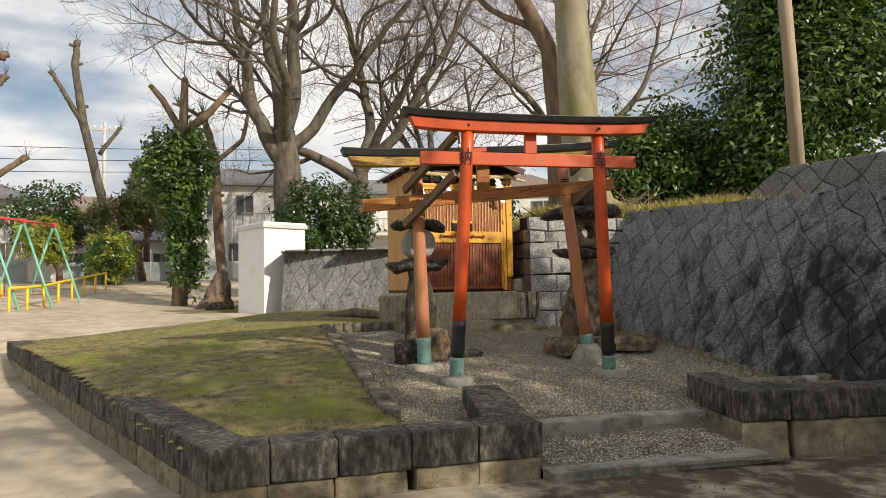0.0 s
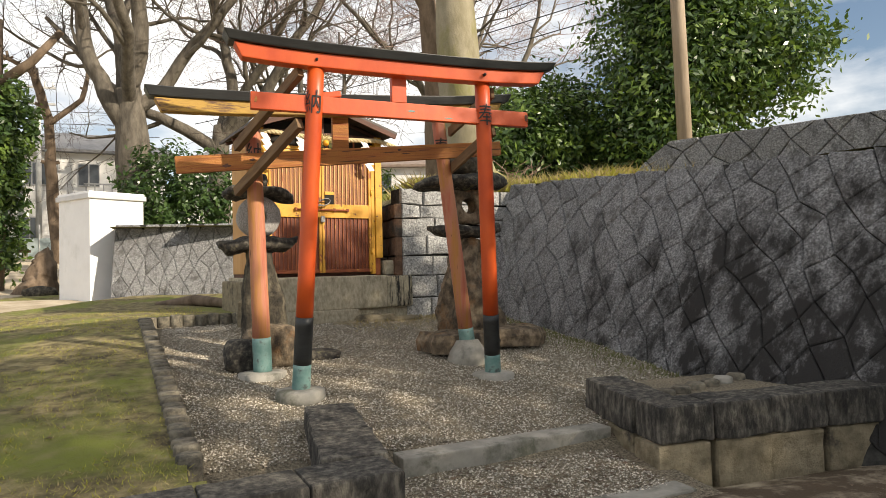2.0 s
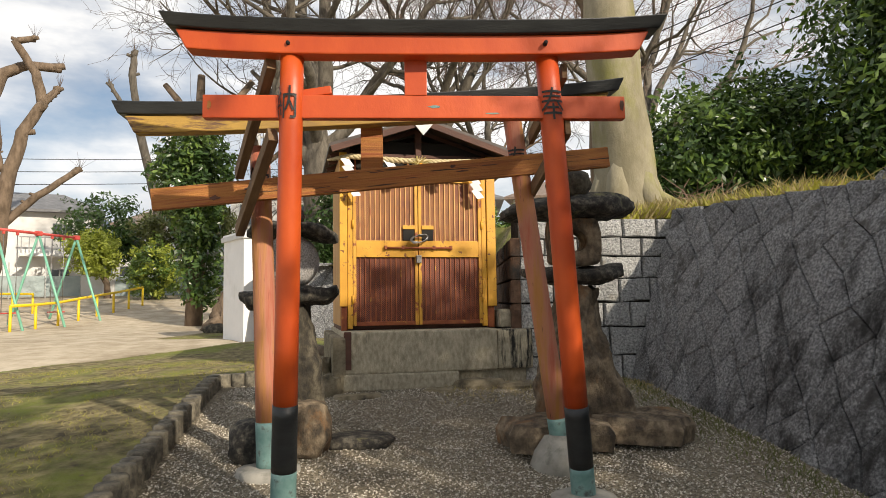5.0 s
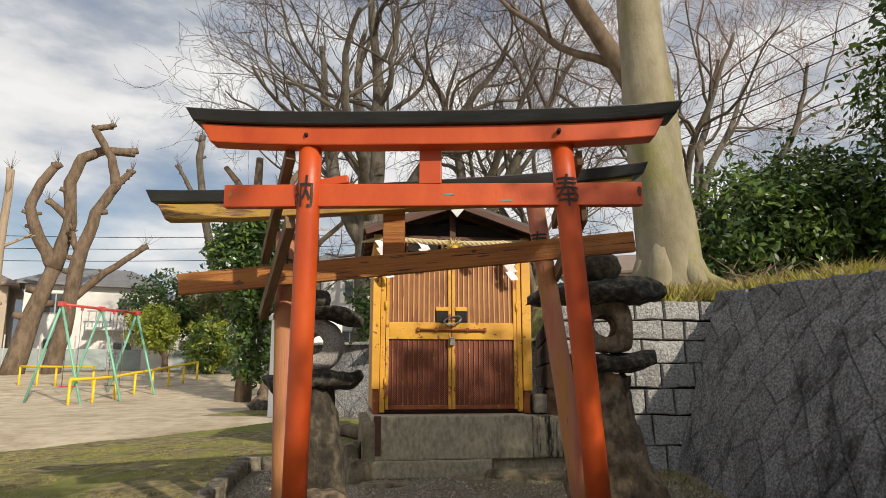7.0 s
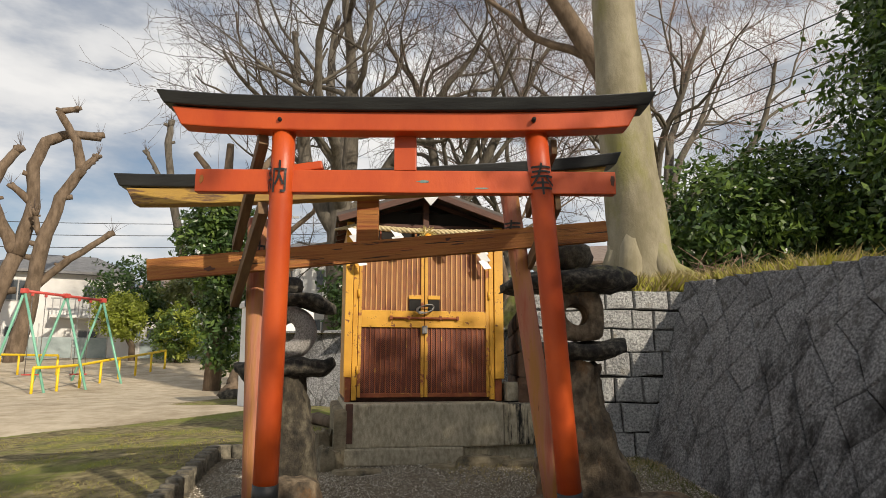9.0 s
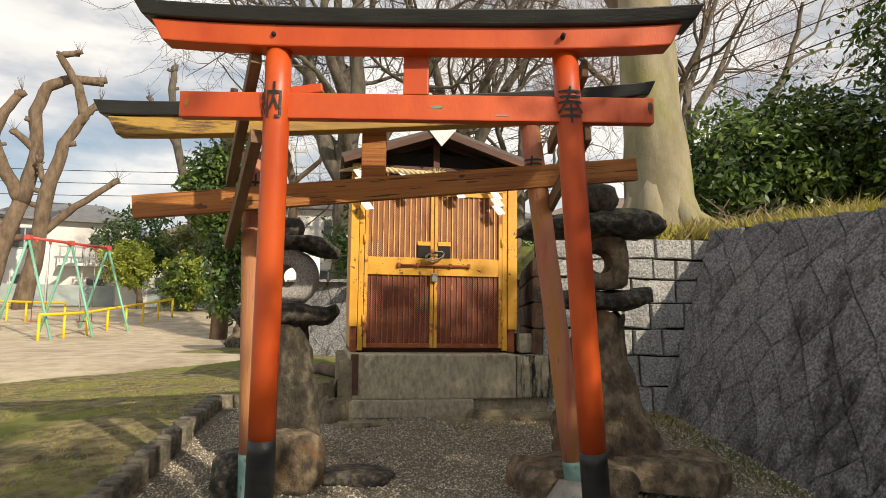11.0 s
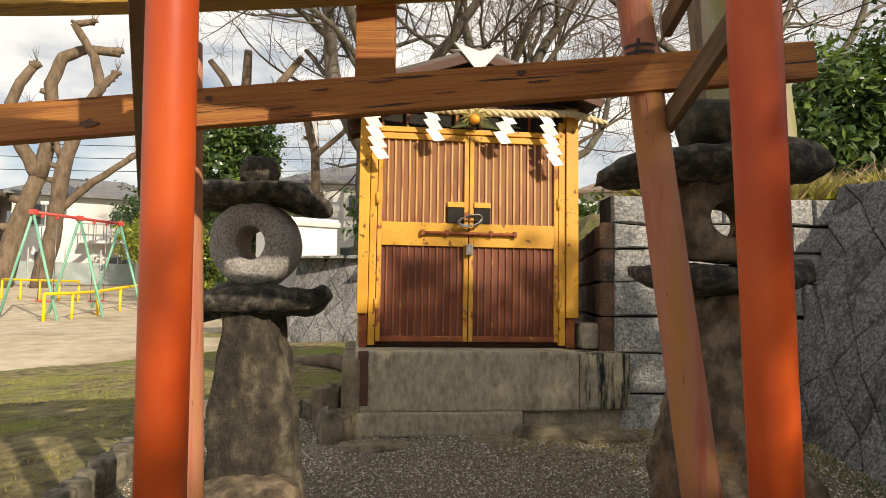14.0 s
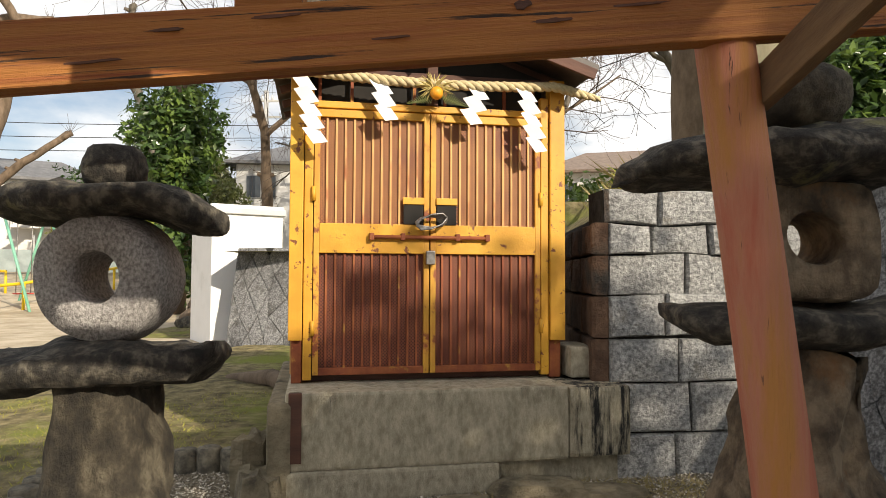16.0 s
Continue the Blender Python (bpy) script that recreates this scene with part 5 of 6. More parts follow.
# big smooth trunk on the bank, its roots spreading
big = bare_tree((5.42, 12.9, 2.85), [(0.04, 0, -0.3), (0.0, 0, 0.9), (-0.13, 0, 3.0), (-0.22, 0.1, 6.0), (-0.3, 0.1, 9.5)], 0.47,
                [(0.98, (-0.6, 0.5, 1), 6, 0.2), (0.98, (0.7, 0.4, 0.9), 6, 0.2), (0.9, (-0.9, 0.3, 0.6), 6, 0.16), (0.86, (0.9, -0.2, 0.6), 5, 0.14)],
                "tall pale smooth-barked tree with spreading roots on the bank", 21, M_bark_pale, M_twig, most=4, flare=1.3)
bm = bmesh.new()
for dx, dy, L in ((1.0, -0.25, 1.5), (0.6, -0.8, 0.9), (-0.5, -0.8, 0.7), (0.9, 0.5, 1.2), (-0.9, 0.0, 0.8)):
    add_tube(bm, [(dx * 0.2, dy * 0.2, 0.95), (dx * 0.42, dy * 0.42, 0.35), (dx * L * 0.65, dy * L * 0.65, 0.06), (dx * L, dy * L, -0.08)], [0.16, 0.17, 0.12, 0.05], 8, True, 0.15, dx)
mesh_ob("root", bm, M_bark_pale, big, True)
bare_tree((6.05, 16.0, 3.0), [(0, 0, -0.3), (-0.05, 0, 3), (-0.2, 0, 4.6), (-1.3, 0, 6.6), (-2.4, 0, 8.4)], 0.26,
          [(0.55, (-1, 0.1, 0.7), 4.5, 0.11), (0.75, (0.6, 0.2, 0.8), 4, 0.10), (0.95, (-0.8, 0.1, 0.8), 4.5, 0.11), (0.98, (0.2, 0.3, 1), 4, 0.1)],
          "brown bare tree leaning behind the tall trunk", 25, M_bark_brown, M_twig, most=4)
# large spreading trees behind the lawn
bare_tree((-1.1, 27, 1.7), [(0, 0, -0.8), (0.05, 0, 2.2), (-0.1, 0, 4.8), (-0.2, 0, 6.2)], 0.72,
          [(0.72, (-0.75, -0.1, 0.9), 9, 0.34), (0.98, (-0.15, 0.2, 1), 10, 0.36), (0.98, (0.35, -0.2, 1), 9.5, 0.33), (0.8, (0.85, 0.1, 0.8), 8.5, 0.27), (0.9, (0.1, -0.7, 0.9), 8, 0.25), (0.86, (-0.45, 0.5, 1), 8, 0.24)],
          "large bare spreading tree with grey trunk", 31, M_bark, M_twig, most=5, kids=(4, 6))
bare_tree((1.7, 28.5, 1.9), [(0, 0, -0.8), (0, 0, 2.5), (0.15, 0, 5.2)], 0.52,
          [(0.85, (-0.8, 0, 0.9), 8, 0.26), (0.98, (0.1, 0.2, 1), 9, 0.28), (0.95, (0.85, 0, 0.75), 9, 0.27), (0.9, (0.35, -0.5, 0.9), 8, 0.22), (0.98, (0.5, 0.3, 1), 8, 0.22)],
          "large bare spreading tree with grey trunk", 37, M_bark, M_twig, most=5, kids=(4, 6))
bare_tree((5.2, 31, 3.0), [(0, 0, -0.3), (0, 0, 2.5), (0.1, 0, 4)], 0.36,
          [(0.85, (-0.7, 0, 0.9), 6.5, 0.18), (0.98, (0.1, 0.2, 1), 7, 0.19), (0.95, (0.7, 0, 0.8), 6.5, 0.18), (0.9, (-0.2, -0.5, 0.9), 6, 0.16)],
          "bare tree with reddish twigs", 41, M_bark, M_twig_red, most=5, kids=(4, 6))
bare_tree((10.5, 27, 3.4), [(0, 0, -0.3), (0, 0, 2.5), (0.1, 0, 4)], 0.40,
          [(0.8, (-0.8, 0, 0.8), 7.5, 0.2), (0.98, (0.1, 0.2, 1), 8, 0.22), (0.95, (0.8, 0, 0.7), 7.5, 0.2), (0.9, (-0.3, -0.5, 0.9), 7, 0.18), (0.95, (0.4, 0.3, 1), 7, 0.18)],
          "bare tree with reddish twigs on the bank", 43, M_bark, M_twig_red, most=5, kids=(4, 6))
bare_tree((4.0, 19.0, 2.5), [(0, 0, -0.3), (0.05, 0, 1.2), (-0.15, 0, 2.2)], 0.11,
          [(0.6, (-0.9, 0, 0.6), 2.4, 0.05), (0.98, (0.3, 0.2, 1), 2.4, 0.05), (0.9, (0.9, 0, 0.7), 2.4, 0.05)], "small bare tree behind the shrine", 47, M_bark_brown, M_twig, most=3, kids=(5, 6))


def pollard(base, turn, runs, label, seed, bark=M_bark_brown, tufts=8):
    """A hard-pruned tree: limbs in one leaning plane, each ending in a knobbly head with short shoots."""
    rng = random.Random(seed)
    t = tagged(empty("pollard_tree", pose(*base, 0, 0, turn)), label, "tree", "pollard trees")
    thin = TubeMesh()
    for r, pts in runs:
        bm = bmesh.new()
        full = [Vector((x, 0.25 * noise.noise(Vector((x, z, seed))), z)) for x, z in pts]
        dense = []
        for a, b in zip(full, full[1:]):
            dense += [a.lerp(b, k / 4) + Vector((rng.gauss(0, 0.02), 0, 0)) for k in range(4)]
        dense.append(full[-1])
        n = len(dense)
        add_tube(bm, dense, [r * (1 - 0.45 * i / n) for i in range(n)], 12, True, 0.2, seed)
        end = dense[-1]
        for k in range(5):
            q = end + Vector((rng.gauss(0, 0.1), rng.gauss(0, 0.1), rng.gauss(0, 0.08)))
            add_tube(bm, [end - (dense[-1] - dense[-2]), q], [r * 0.55, r * 0.42], 7, True, 0.3, k)
        for k in range(3):
            i = rng.randint(n // 3, n - 2)
            add_tube(bm, [dense[i], dense[i] + Vector((rng.choice((-1, 1)) * r * 1.3, rng.gauss(0, 0.1), 0.12))], [r * 0.4, r * 0.3], 7, True, 0.3, k)
        mesh_ob("limb", bm, bark, t, True)
        for k in range(tufts):
            d = Vector((rng.gauss(0, 0.45), rng.gauss(0, 0.3), 1)).normalized()
            thin.add([end, end + d * 0.3, end + d * rng.uniform(0.4, 0.9)], [0.012, 0.009, 0.005], 3)
    tagged(raw_ob("twigs", thin.v, thin.f, M_twig, t), "short thin shoots", kind="stuff")
    return t


K = 1.36


def scaled(runs):
    return [(r * 1.08, [(x * K, z * K) for x, z in pts]) for r, pts in runs]


pollard((-19.3, 34.3, 2.1), 30, scaled([(0.50, [(0, -0.3), (0.4, 1.9), (1.0, 3.8)]), (0.30, [(1.0, 3.7), (0.35, 4.9), (0.0, 5.9), (0.3, 6.9), (0.75, 7.7)]),
                                        (0.33, [(1.0, 3.7), (1.35, 5.5), (1.2, 7.0), (1.5, 8.0), (2.2, 8.4), (3.3, 8.5)]), (0.2, [(1.3, 5.6), (0.6, 6.2)])]), "stout pruned tree with knobbly limb ends", 51)
pollard((-17.4, 34.4, 2.1), 30, scaled([(0.38, [(0, -0.3), (0.3, 2.0), (0.5, 4.0), (0.9, 5.8), (1.5, 6.9)]), (0.22, [(1.5, 6.8), (1.25, 8.0), (0.6, 9.0), (1.2, 9.2)]), (0.2, [(1.45, 6.8), (2.0, 7.6)]),
                                        (0.20, [(0.35, 2.5), (1.4, 3.6), (2.7, 4.7)]), (0.14, [(0.4, 4.4), (0.15, 5.2)])]), "pruned tree with bare knobbly limbs", 53)
pollard((-17.9, 30.5, 1.9), 30, scaled([(0.22, [(0, -0.3), (0.1, 3.0), (0.15, 6.6)]), (0.06, [(0.1, 4.0), (0.9, 4.5)]), (0.06, [(0.1, 4.6), (-0.8, 5.4)])]), "pale straight pruned trunk with few shoots", 55, M_pole)
pollard((-11.6, 40, 2.3), 20, scaled([(0.26, [(0, -0.3), (-0.2, 3.5), (-0.9, 6.5), (-1.2, 8.8), (-1.15, 9.8)]), (0.14, [(-0.9, 6.4), (-1.6, 7.6), (-2.0, 8.4)]), (0.12, [(-0.3, 5.2), (0.5, 6.4)])]), "slim tall pruned tree with cut limbs", 57, M_bark)
pollard((-4.6, 34, 2.1), 10, [(0.26, [(0, -0.3), (-0.2, 3.5), (-0.3, 6.0), (-0.9, 8.2)]), (0.13, [(-0.3, 5.8), (1.0, 7.0), (1.3, 8.8)]), (0.12, [(-0.9, 8.0), (-2.0, 8.6)])], "pruned tree with bushy shoots at its limb ends", 59, M_bark_brown, 26)
# evergreens
leafy("ivy_clad_tree", (-4.75, 24.6, 1.55), [((0.25, 0, 1.6), (0.62, 0.7, 1.7)), ((-0.3, 0, 4.3), (0.95, 1.0, 1.4)), ((0.35, 0, 4.5), (0.8, 0.9, 1.4)), ((0.1, 0, 2.9), (0.7, 0.8, 1.2))], 8000, 0.115, M_leaf_dark,
      "pruned tree thickly clad in dark green ivy", "tree", 71, [([(0, 0, -0.8), (0.1, 0, 2.5), (0.1, 0, 5.5), (0.15, 0, 7.6)], [0.28, 0.24, 0.18, 0.12]), ([(0.1, 0, 5.6), (-0.6, 0, 6.8), (-1.0, 0, 7.3)], [0.13, 0.11, 0.09]), ([(0.1, 0, 5.6), (1.0, 0, 6.4), (1.8, 0, 7.4)], [0.18, 0.13, 0.1])], extra=M_leaf_mid)
leafy("ivy", (0.1, 25.6, 2.4), [((-0.4, 0, 1.8), (1.3, 0.8, 1.8)), ((0.9, 0, 2.0), (1.3, 0.8, 1.3)), ((0.3, 0, 0.9), (1.6, 0.8, 1.2))], 7000, 0.11, M_leaf_dark, "dark ivy bush round the big tree's foot", "bush", 73, [([(0, 0, -0.9), (0, 0, 1.5)], [0.06, 0.03])])
leafy("round_shrub", (-13.0, 35.2, 2.2), [((0, 0, 2.1), (1.3, 1.2, 1.1)), ((0.3, 0, 1.6), (1.0, 1.0, 0.7))], 5600, 0.10, M_leaf_bright, "clipped round yellow-green shrub on a bent stem", "shrub", 75, [([(0.75, 0, -0.3), (0.7, 0, 0.6), (0.1, 0, 1.5)], [0.18, 0.14, 0.1])])
leafy("shrub", (-9.75, 34.2, 2.15), [((0, 0, 1.2), (1.15, 1.05, 1.3))], 5000, 0.095, M_leaf_mid, "rounded green shrub with lit yellow leaves", "shrub", 77, [([(0, 0, -0.3), (0, 0, 0.8)], [0.1, 0.06])], extra=M_leaf_bright)
leafy("evergreen_tree", (-14.4, 39.0, 2.3), [((0, 0, 3.6), (1.9, 1.8, 1.9)), ((0.8, 0, 2.7), (1.6, 1.5, 1.1))], 5600, 0.14, M_leaf_dark, "dark rounded evergreen tree", "tree", 79, [([(0, 0, -0.3), (0, 0, 2.8)], [0.18, 0.12])])
leafy("olive_tree", (-9.3, 37.4, 2.25), [((-1.3, 0, 3.3), (1.7, 1.2, 0.9)), ((1.0, 0, 3.4), (1.8, 1.2, 1.0)), ((0, 0, 4.1), (1.5, 1.1, 0.7))], 6500, 0.12, M_leaf_olive, "spreading olive-green evergreen tree", "tree", 81, [([(0.3, 0, -0.3), (0, 0, 1.6), (-0.8, 0, 2.9)], [0.2, 0.17, 0.1]), ([(0, 0, 1.6), (0.9, 0, 3.0)], [0.14, 0.08])])
leafy("evergreen_tree", (-9.6, 40.5, 2.3), [((0, 0, 5.2), (1.2, 1.1, 1.0)), ((0.9, 0, 4.2), (1.0, 1.0, 0.7)), ((-0.2, 0, 6.4), (0.7, 0.7, 0.6))], 3600, 0.14, M_leaf_olive, "tall thin evergreen with clumped crown", "tree", 83, [([(0, 0, -0.3), (0, 0, 5.8)], [0.2, 0.1])])
leafy("camellia_bush", (7.9, 16.2, 3.0), [((0.3, 0, 1.4), (1.5, 1.3, 1.5)), ((1.7, 0.3, 1.7), (1.5, 1.3, 1.7)), ((-0.6, 0, 0.8), (0.9, 0.9, 0.8))], 20000, 0.085, M_leaf_dark, "dense glossy dark green broadleaf bush on the bank", "bush", 85, [([(0.3, 0, -0.4), (0.4, 0, 1.6)], [0.1, 0.06])], extra=M_leaf_mid)
leafy("evergreen_tree", (11.15, 14.6, 3.0), [((0.7, 0, 3.2), (2.2, 2.0, 2.4)), ((1.4, 0, 6.0), (2.1, 2.0, 2.2)), ((2.6, -0.6, 3.6), (1.7, 1.6, 1.5)), ((-0.3, 0, 1.5), (1.4, 1.4, 1.4)), ((0.5, 0, 5.2), (1.4, 1.5, 1.7))], 36000, 0.10, M_leaf_dark, "tall dense dark evergreen tree on the bank", "tree", 87,
      [([(0, 0, -0.4), (0.1, 0, 3), (0.3, 0, 6)], [0.3, 0.24, 0.12])], extra=M_leaf_mid, shell=0.35)
# the next three trees stay out of view, added only to cast shade
leafy("evergreen_tree", (10.2, 1.2, 2.4), [((0, 0, 4.4), (2.2, 2.0, 1.9)), ((0.5, -0.4, 5.4), (1.6, 1.6, 1.3))], 4200, 0.13, M_leaf_dark, "unseen evergreen added on the wall's terrace to shade gate and gravel", "tree", 91, [([(0, 0, -0.4), (0.1, 0, 5)], [0.25, 0.12])])
leafy("evergreen_tree", (12.5, -3.6, 2.4), [((0, 0, 3.6), (3.2, 2.8, 2.6)), ((-1.5, -1.5, 3.4), (2.2, 2.2, 2.2))], 11000, 0.13, M_leaf_dark, "unseen evergreen added above the upper wall to shade kerb and ground", "tree", 93, [([(0, 0, -0.4), (0.1, 0, 6)], [0.3, 0.15])])
leafy("evergreen_tree", (9.6, -4.4, 2.4), [((-0.5, 0, 5.8), (2.6, 2.2, 1.6)), ((-1.4, 0.8, 6.8), (1.8, 1.6, 1.2))], 2300, 0.15, M_leaf_dark, "unseen thin evergreen added above the wall to dapple the front lawn", "tree", 97, [([(0, 0, -0.4), (-0.2, 0, 6)], [0.25, 0.12])])
leafy("shrub", (5.4, 20.5, 2.6), [((0, 0, 0.9), (1.2, 0.9, 0.9)), ((-1.0, 0, 0.7), (0.8, 0.8, 0.7))], 4200, 0.08, M_leaf_mid, "green shrub behind the block wall", "shrub", 95, [([(0, 0, -0.3), (0, 0, 0.8)], [0.08, 0.05])])


def blades(name, n, place, hmin, hmax, mat, label, seed, lean=0.5):
    """Many thin bent grass blades; place(rng) gives the root."""
    rng = random.Random(seed)
    v, f = [], []
    for i in range(n):
        p = place(rng)
        if p is None:
            continue
        a, h = rng.uniform(0, 6.28), rng.uniform(hmin, hmax)
        w = h * 0.07 + 0.002
        dx, dy = math.cos(a), math.sin(a)
        tx, ty = rng.gauss(0, lean) * h, rng.gauss(0, lean) * h
        k = len(v)
        v += [(p[0] - dx * w, p[1] - dy * w, p[2]), (p[0] + dx * w, p[1] + dy * w, p[2]), (p[0] + tx, p[1] + ty, p[2] + h)]
        f.append((k, k + 1, k + 2))
    return tagged(raw_ob(name, v, f, mat), label, "grass", kind="stuff")


def mound_edge(rng):
    if rng.random() < 0.45:
        x = rng.uniform(3.9, 5.7)
        y = 11.18 + (x - 3.54) * 0.11 + abs(rng.gauss(0, 0.7))
    else:
        y = rng.uniform(9.6, 13.0)
        x = big_top_x(y) + 0.2 + abs(rng.gauss(0, 0.7))
    return (x, y, g_mound(x, y) - max(0, 11.07 - y) * 0.03 - 0.01)


def lawn_root(rng):
    y = 5.1 + 8.0 * rng.random() ** 1.2
    x = rng.uniform(-4.5, 0.8)
    if not in_lawn(x, y) or noise.noise(Vector((x * 1.2, y * 1.2, 1))) < -0.1:
        return None
    return (x, y, g_lawn(x, y) - 0.003)


def wall_foot(rng):
    y = rng.uniform(6.3, 10.9)
    x = big_place(BIG_Y0 - y - 0.25, 0, 0)[0] - abs(rng.gauss(0, 0.22)) - 0.03
    return (x, y, g_gravel(x, y) - 0.01)


def gate_foot(rng):
    x = rng.uniform(2.6, 4.9)
    y = 10.75 - abs(rng.gauss(0, 0.4))
    return (x, y, g_gravel(x, y) - 0.01)


blades("bank_grass", 9000, mound_edge, 0.06, 0.24, M_grass, "yellow-green grass along the bank's edge", 101)
blades("bank_grass", 5000, mound_edge, 0.08, 0.30, M_straw_grass, "dry straw-coloured grass on the bank", 102, 0.8)
blades("lawn_grass", 16000, lawn_root, 0.012, 0.035, M_grass, "short thin winter grass", 103, 0.8)
blades("lawn_grass", 12000, lawn_root, 0.012, 0.035, M_straw_grass, "short dry winter grass", 104, 0.9)
blades("wall_foot_grass", 2600, wall_foot, 0.02, 0.07, M_moss_grass, "low weeds at the foot of the stone wall", 105, 0.6)
blades("wall_foot_grass", 2600, gate_foot, 0.02, 0.07, M_straw_grass, "dry needles and weeds by the plinth", 106, 1.4)
# fallen leaves
rr = random.Random(111)
v, f = [], []
for i in range(420):
    if i < 200:
        x, y = rr.uniform(2.0, 3.6), rr.uniform(5.2, 5.9)
        z = g_gravel(x, y) + 0.012
    elif i < 300:
        x, y = rr.uniform(2.2, 5.0), rr.uniform(3.6, 5.0)
        z = g_out(x, y) + 0.02
    else:
        x, y = rr.uniform(-3, 0.4), rr.uniform(5.4, 10)
        if not in_lawn(x, y):
            continue
        z = g_lawn(x, y) + 0.012
    a, s = rr.uniform(0, 6.28), rr.uniform(0.012, 0.03)
    c, d = math.cos(a) * s, math.sin(a) * s
    k = len(v)
    v += [(x - c, y - d, z), (x + d * 0.5, y - c * 0.5, z + rr.uniform(0, 0.012)), (x + c, y + d, z + rr.uniform(0, 0.01)), (x - d * 0.5, y + c * 0.5, z + rr.uniform(0, 0.012))]
    f.append((k, k + 1, k + 2, k + 3))
tagged(raw_ob("fallen_leaves", v, f, M_bark_brown), "scattered dry brown fallen leaves", "leaves", kind="stuff")
# tangle of bare stems under the bush
thin = TubeMesh()
rr = random.Random(107)
for i in range(90):
    p = Vector((rr.uniform(6.0, 7.6), rr.uniform(14.0, 15.0), 3.05))
    d = Vector((rr.gauss(-0.2, 0.7), rr.gauss(-0.2, 0.5), 1)).normalized()
    L = rr.uniform(0.4, 1.2)
    thin.add([p, p + d * L * 0.5, p + d * L + Vector((rr.gauss(0, 0.2), 0, -0.2))], [0.010, 0.008, 0.004], 3)
tagged(raw_ob("dry_stems", thin.v, thin.f, M_twig_red), "tangle of dry bare stems beside the bush", "stems", kind="stuff")

# wooden pole on the bank
tagged(tube("wooden_pole", [(9.5, 11.75, 2.6), (9.40, 11.75, 6), (9.18, 11.75, 11.5)], [0.14, 0.13, 0.12], M_pole, None, 14, 0.04), "weathered wooden utility pole behind the upper wall", "pole")
tagged(tube("steel_pole", [(14.6, 11.0, 2.4), (14.6, 11.0, 4.9)], [0.17, 0.17], M_pole_grey, None, 14), "grey concrete pole above the upper wall", "pole")

# stump and old root
st = tagged(empty("tree_stump", Matrix.Translation((-3.3, 22.6, 1.1))), "broken weathered tree stump on dry earth", "stump")
pillar_stone("stump", [(-0.2, 0, 0, 0.65, 0.5), (0.25, 0.1, 0, 0.42, 0.36), (0.7, 0.2, 0, 0.32, 0.28), (1.1, 0.28, 0, 0.14, 0.12)], M_bark_brown, st, 5, 0.14)
tagged(rock("stone", (-2.9, 21.0, 1.08), (0.4, 0.3, 0.18), M_rock, None, 63, 0.2), "small brown stone on the grass", "stone")
tagged(tube("tree_root", [(0.1, 13.9, 1.0), (0.7, 13.4, 1.08), (1.2, 12.7, 1.04), (1.6, 12.2, 0.96)], [0.05, 0.09, 0.08, 0.05], M_bark_brown, None, 8, 0.3), "exposed tree root crossing the lawn", "root")


# ---- play area ----
def swing_frame():
    s = tagged(empty("swing_frame", pose(-10.05, 25.4, 1.1, 0, 0, 74)), "mint green swing frame with a red top bar", "swing")
    H, Lh = 3.05, 1.6
    tube("top_bar", [(-Lh, 0, H), (Lh, 0, H)], [0.045, 0.045], M_red, s, 10)
    for x in (-Lh, 0, Lh):
        for sy in (-1, 1):
            tube("leg", [(x, sy * 1.35, -0.6), (x, 0, H)], [0.04, 0.04], M_green, s, 10)
        box("bracket", (x, 0, H), (0.2, 0.16, 0.16), M_red, s, 0.03)
    for x in (-1.3, -0.8, 0.55, 1.05):
        box("hanger", (x, 0, H - 0.08), (0.07, 0.07, 0.1), M_red, s, 0.015)
        tube("chain", [(x, 0, H - 0.1), (x, 0, 0.5)], [0.012, 0.012], M_chain, s, 6)
    for x in (-1.05, 0.8):
        box("seat", (x, 0, 0.48), (0.55, 0.2, 0.04), M_red, s, 0.01)
    return s


swing_frame()


def hand_rail(pts, label):
    r = tagged(empty("guard_rail"), label, "guard rail", "yellow guard rails")
    tube("top_bar", [Vector(p) + Vector((0, 0, 0.75)) for p in pts], [0.045] * len(pts), M_rail, r, 10)
    for p in pts:
        tube("post", [Vector(p) - Vector((0, 0, 0.3)), Vector(p) + Vector((0, 0, 0.75))], [0.042, 0.042], M_rail, r, 10)


A, B = Vector((-9.5, 23.1, 0.98)), Vector((-9.1, 31.4, 1.74))
hand_rail([Vector((p.x, p.y, g_out(p.x, p.y))) for p in [A.lerp(B, k / 7) for k in range(8)]], "bright yellow tubular guard rail by the play area")
A2, B2 = Vector((-15.5, 29.5, 1.55)), Vector((-12.2, 29.0, 1.5))
hand_rail([A2.lerp(B2, k / 4) for k in range(5)], "bright yellow tubular guard rail by the play area")
tagged(box("bench", (-6.9, 36.5, 2.6), (1.6, 0.45, 0.12), M_dark_wood, None, 0.02), "low dark wooden bench under the trees", "bench")
box("leg", (-0.6, 0, -0.22), (0.14, 0.4, 0.34), M_concrete, bpy.data.objects["bench"], 0.01).location = Vector((-6.9, 36.5, 2.6))
box("leg", (0.6, 0, -0.22), (0.14, 0.4, 0.34), M_concrete, bpy.data.objects["bench"], 0.01).location = Vector((-6.9, 36.5, 2.6))


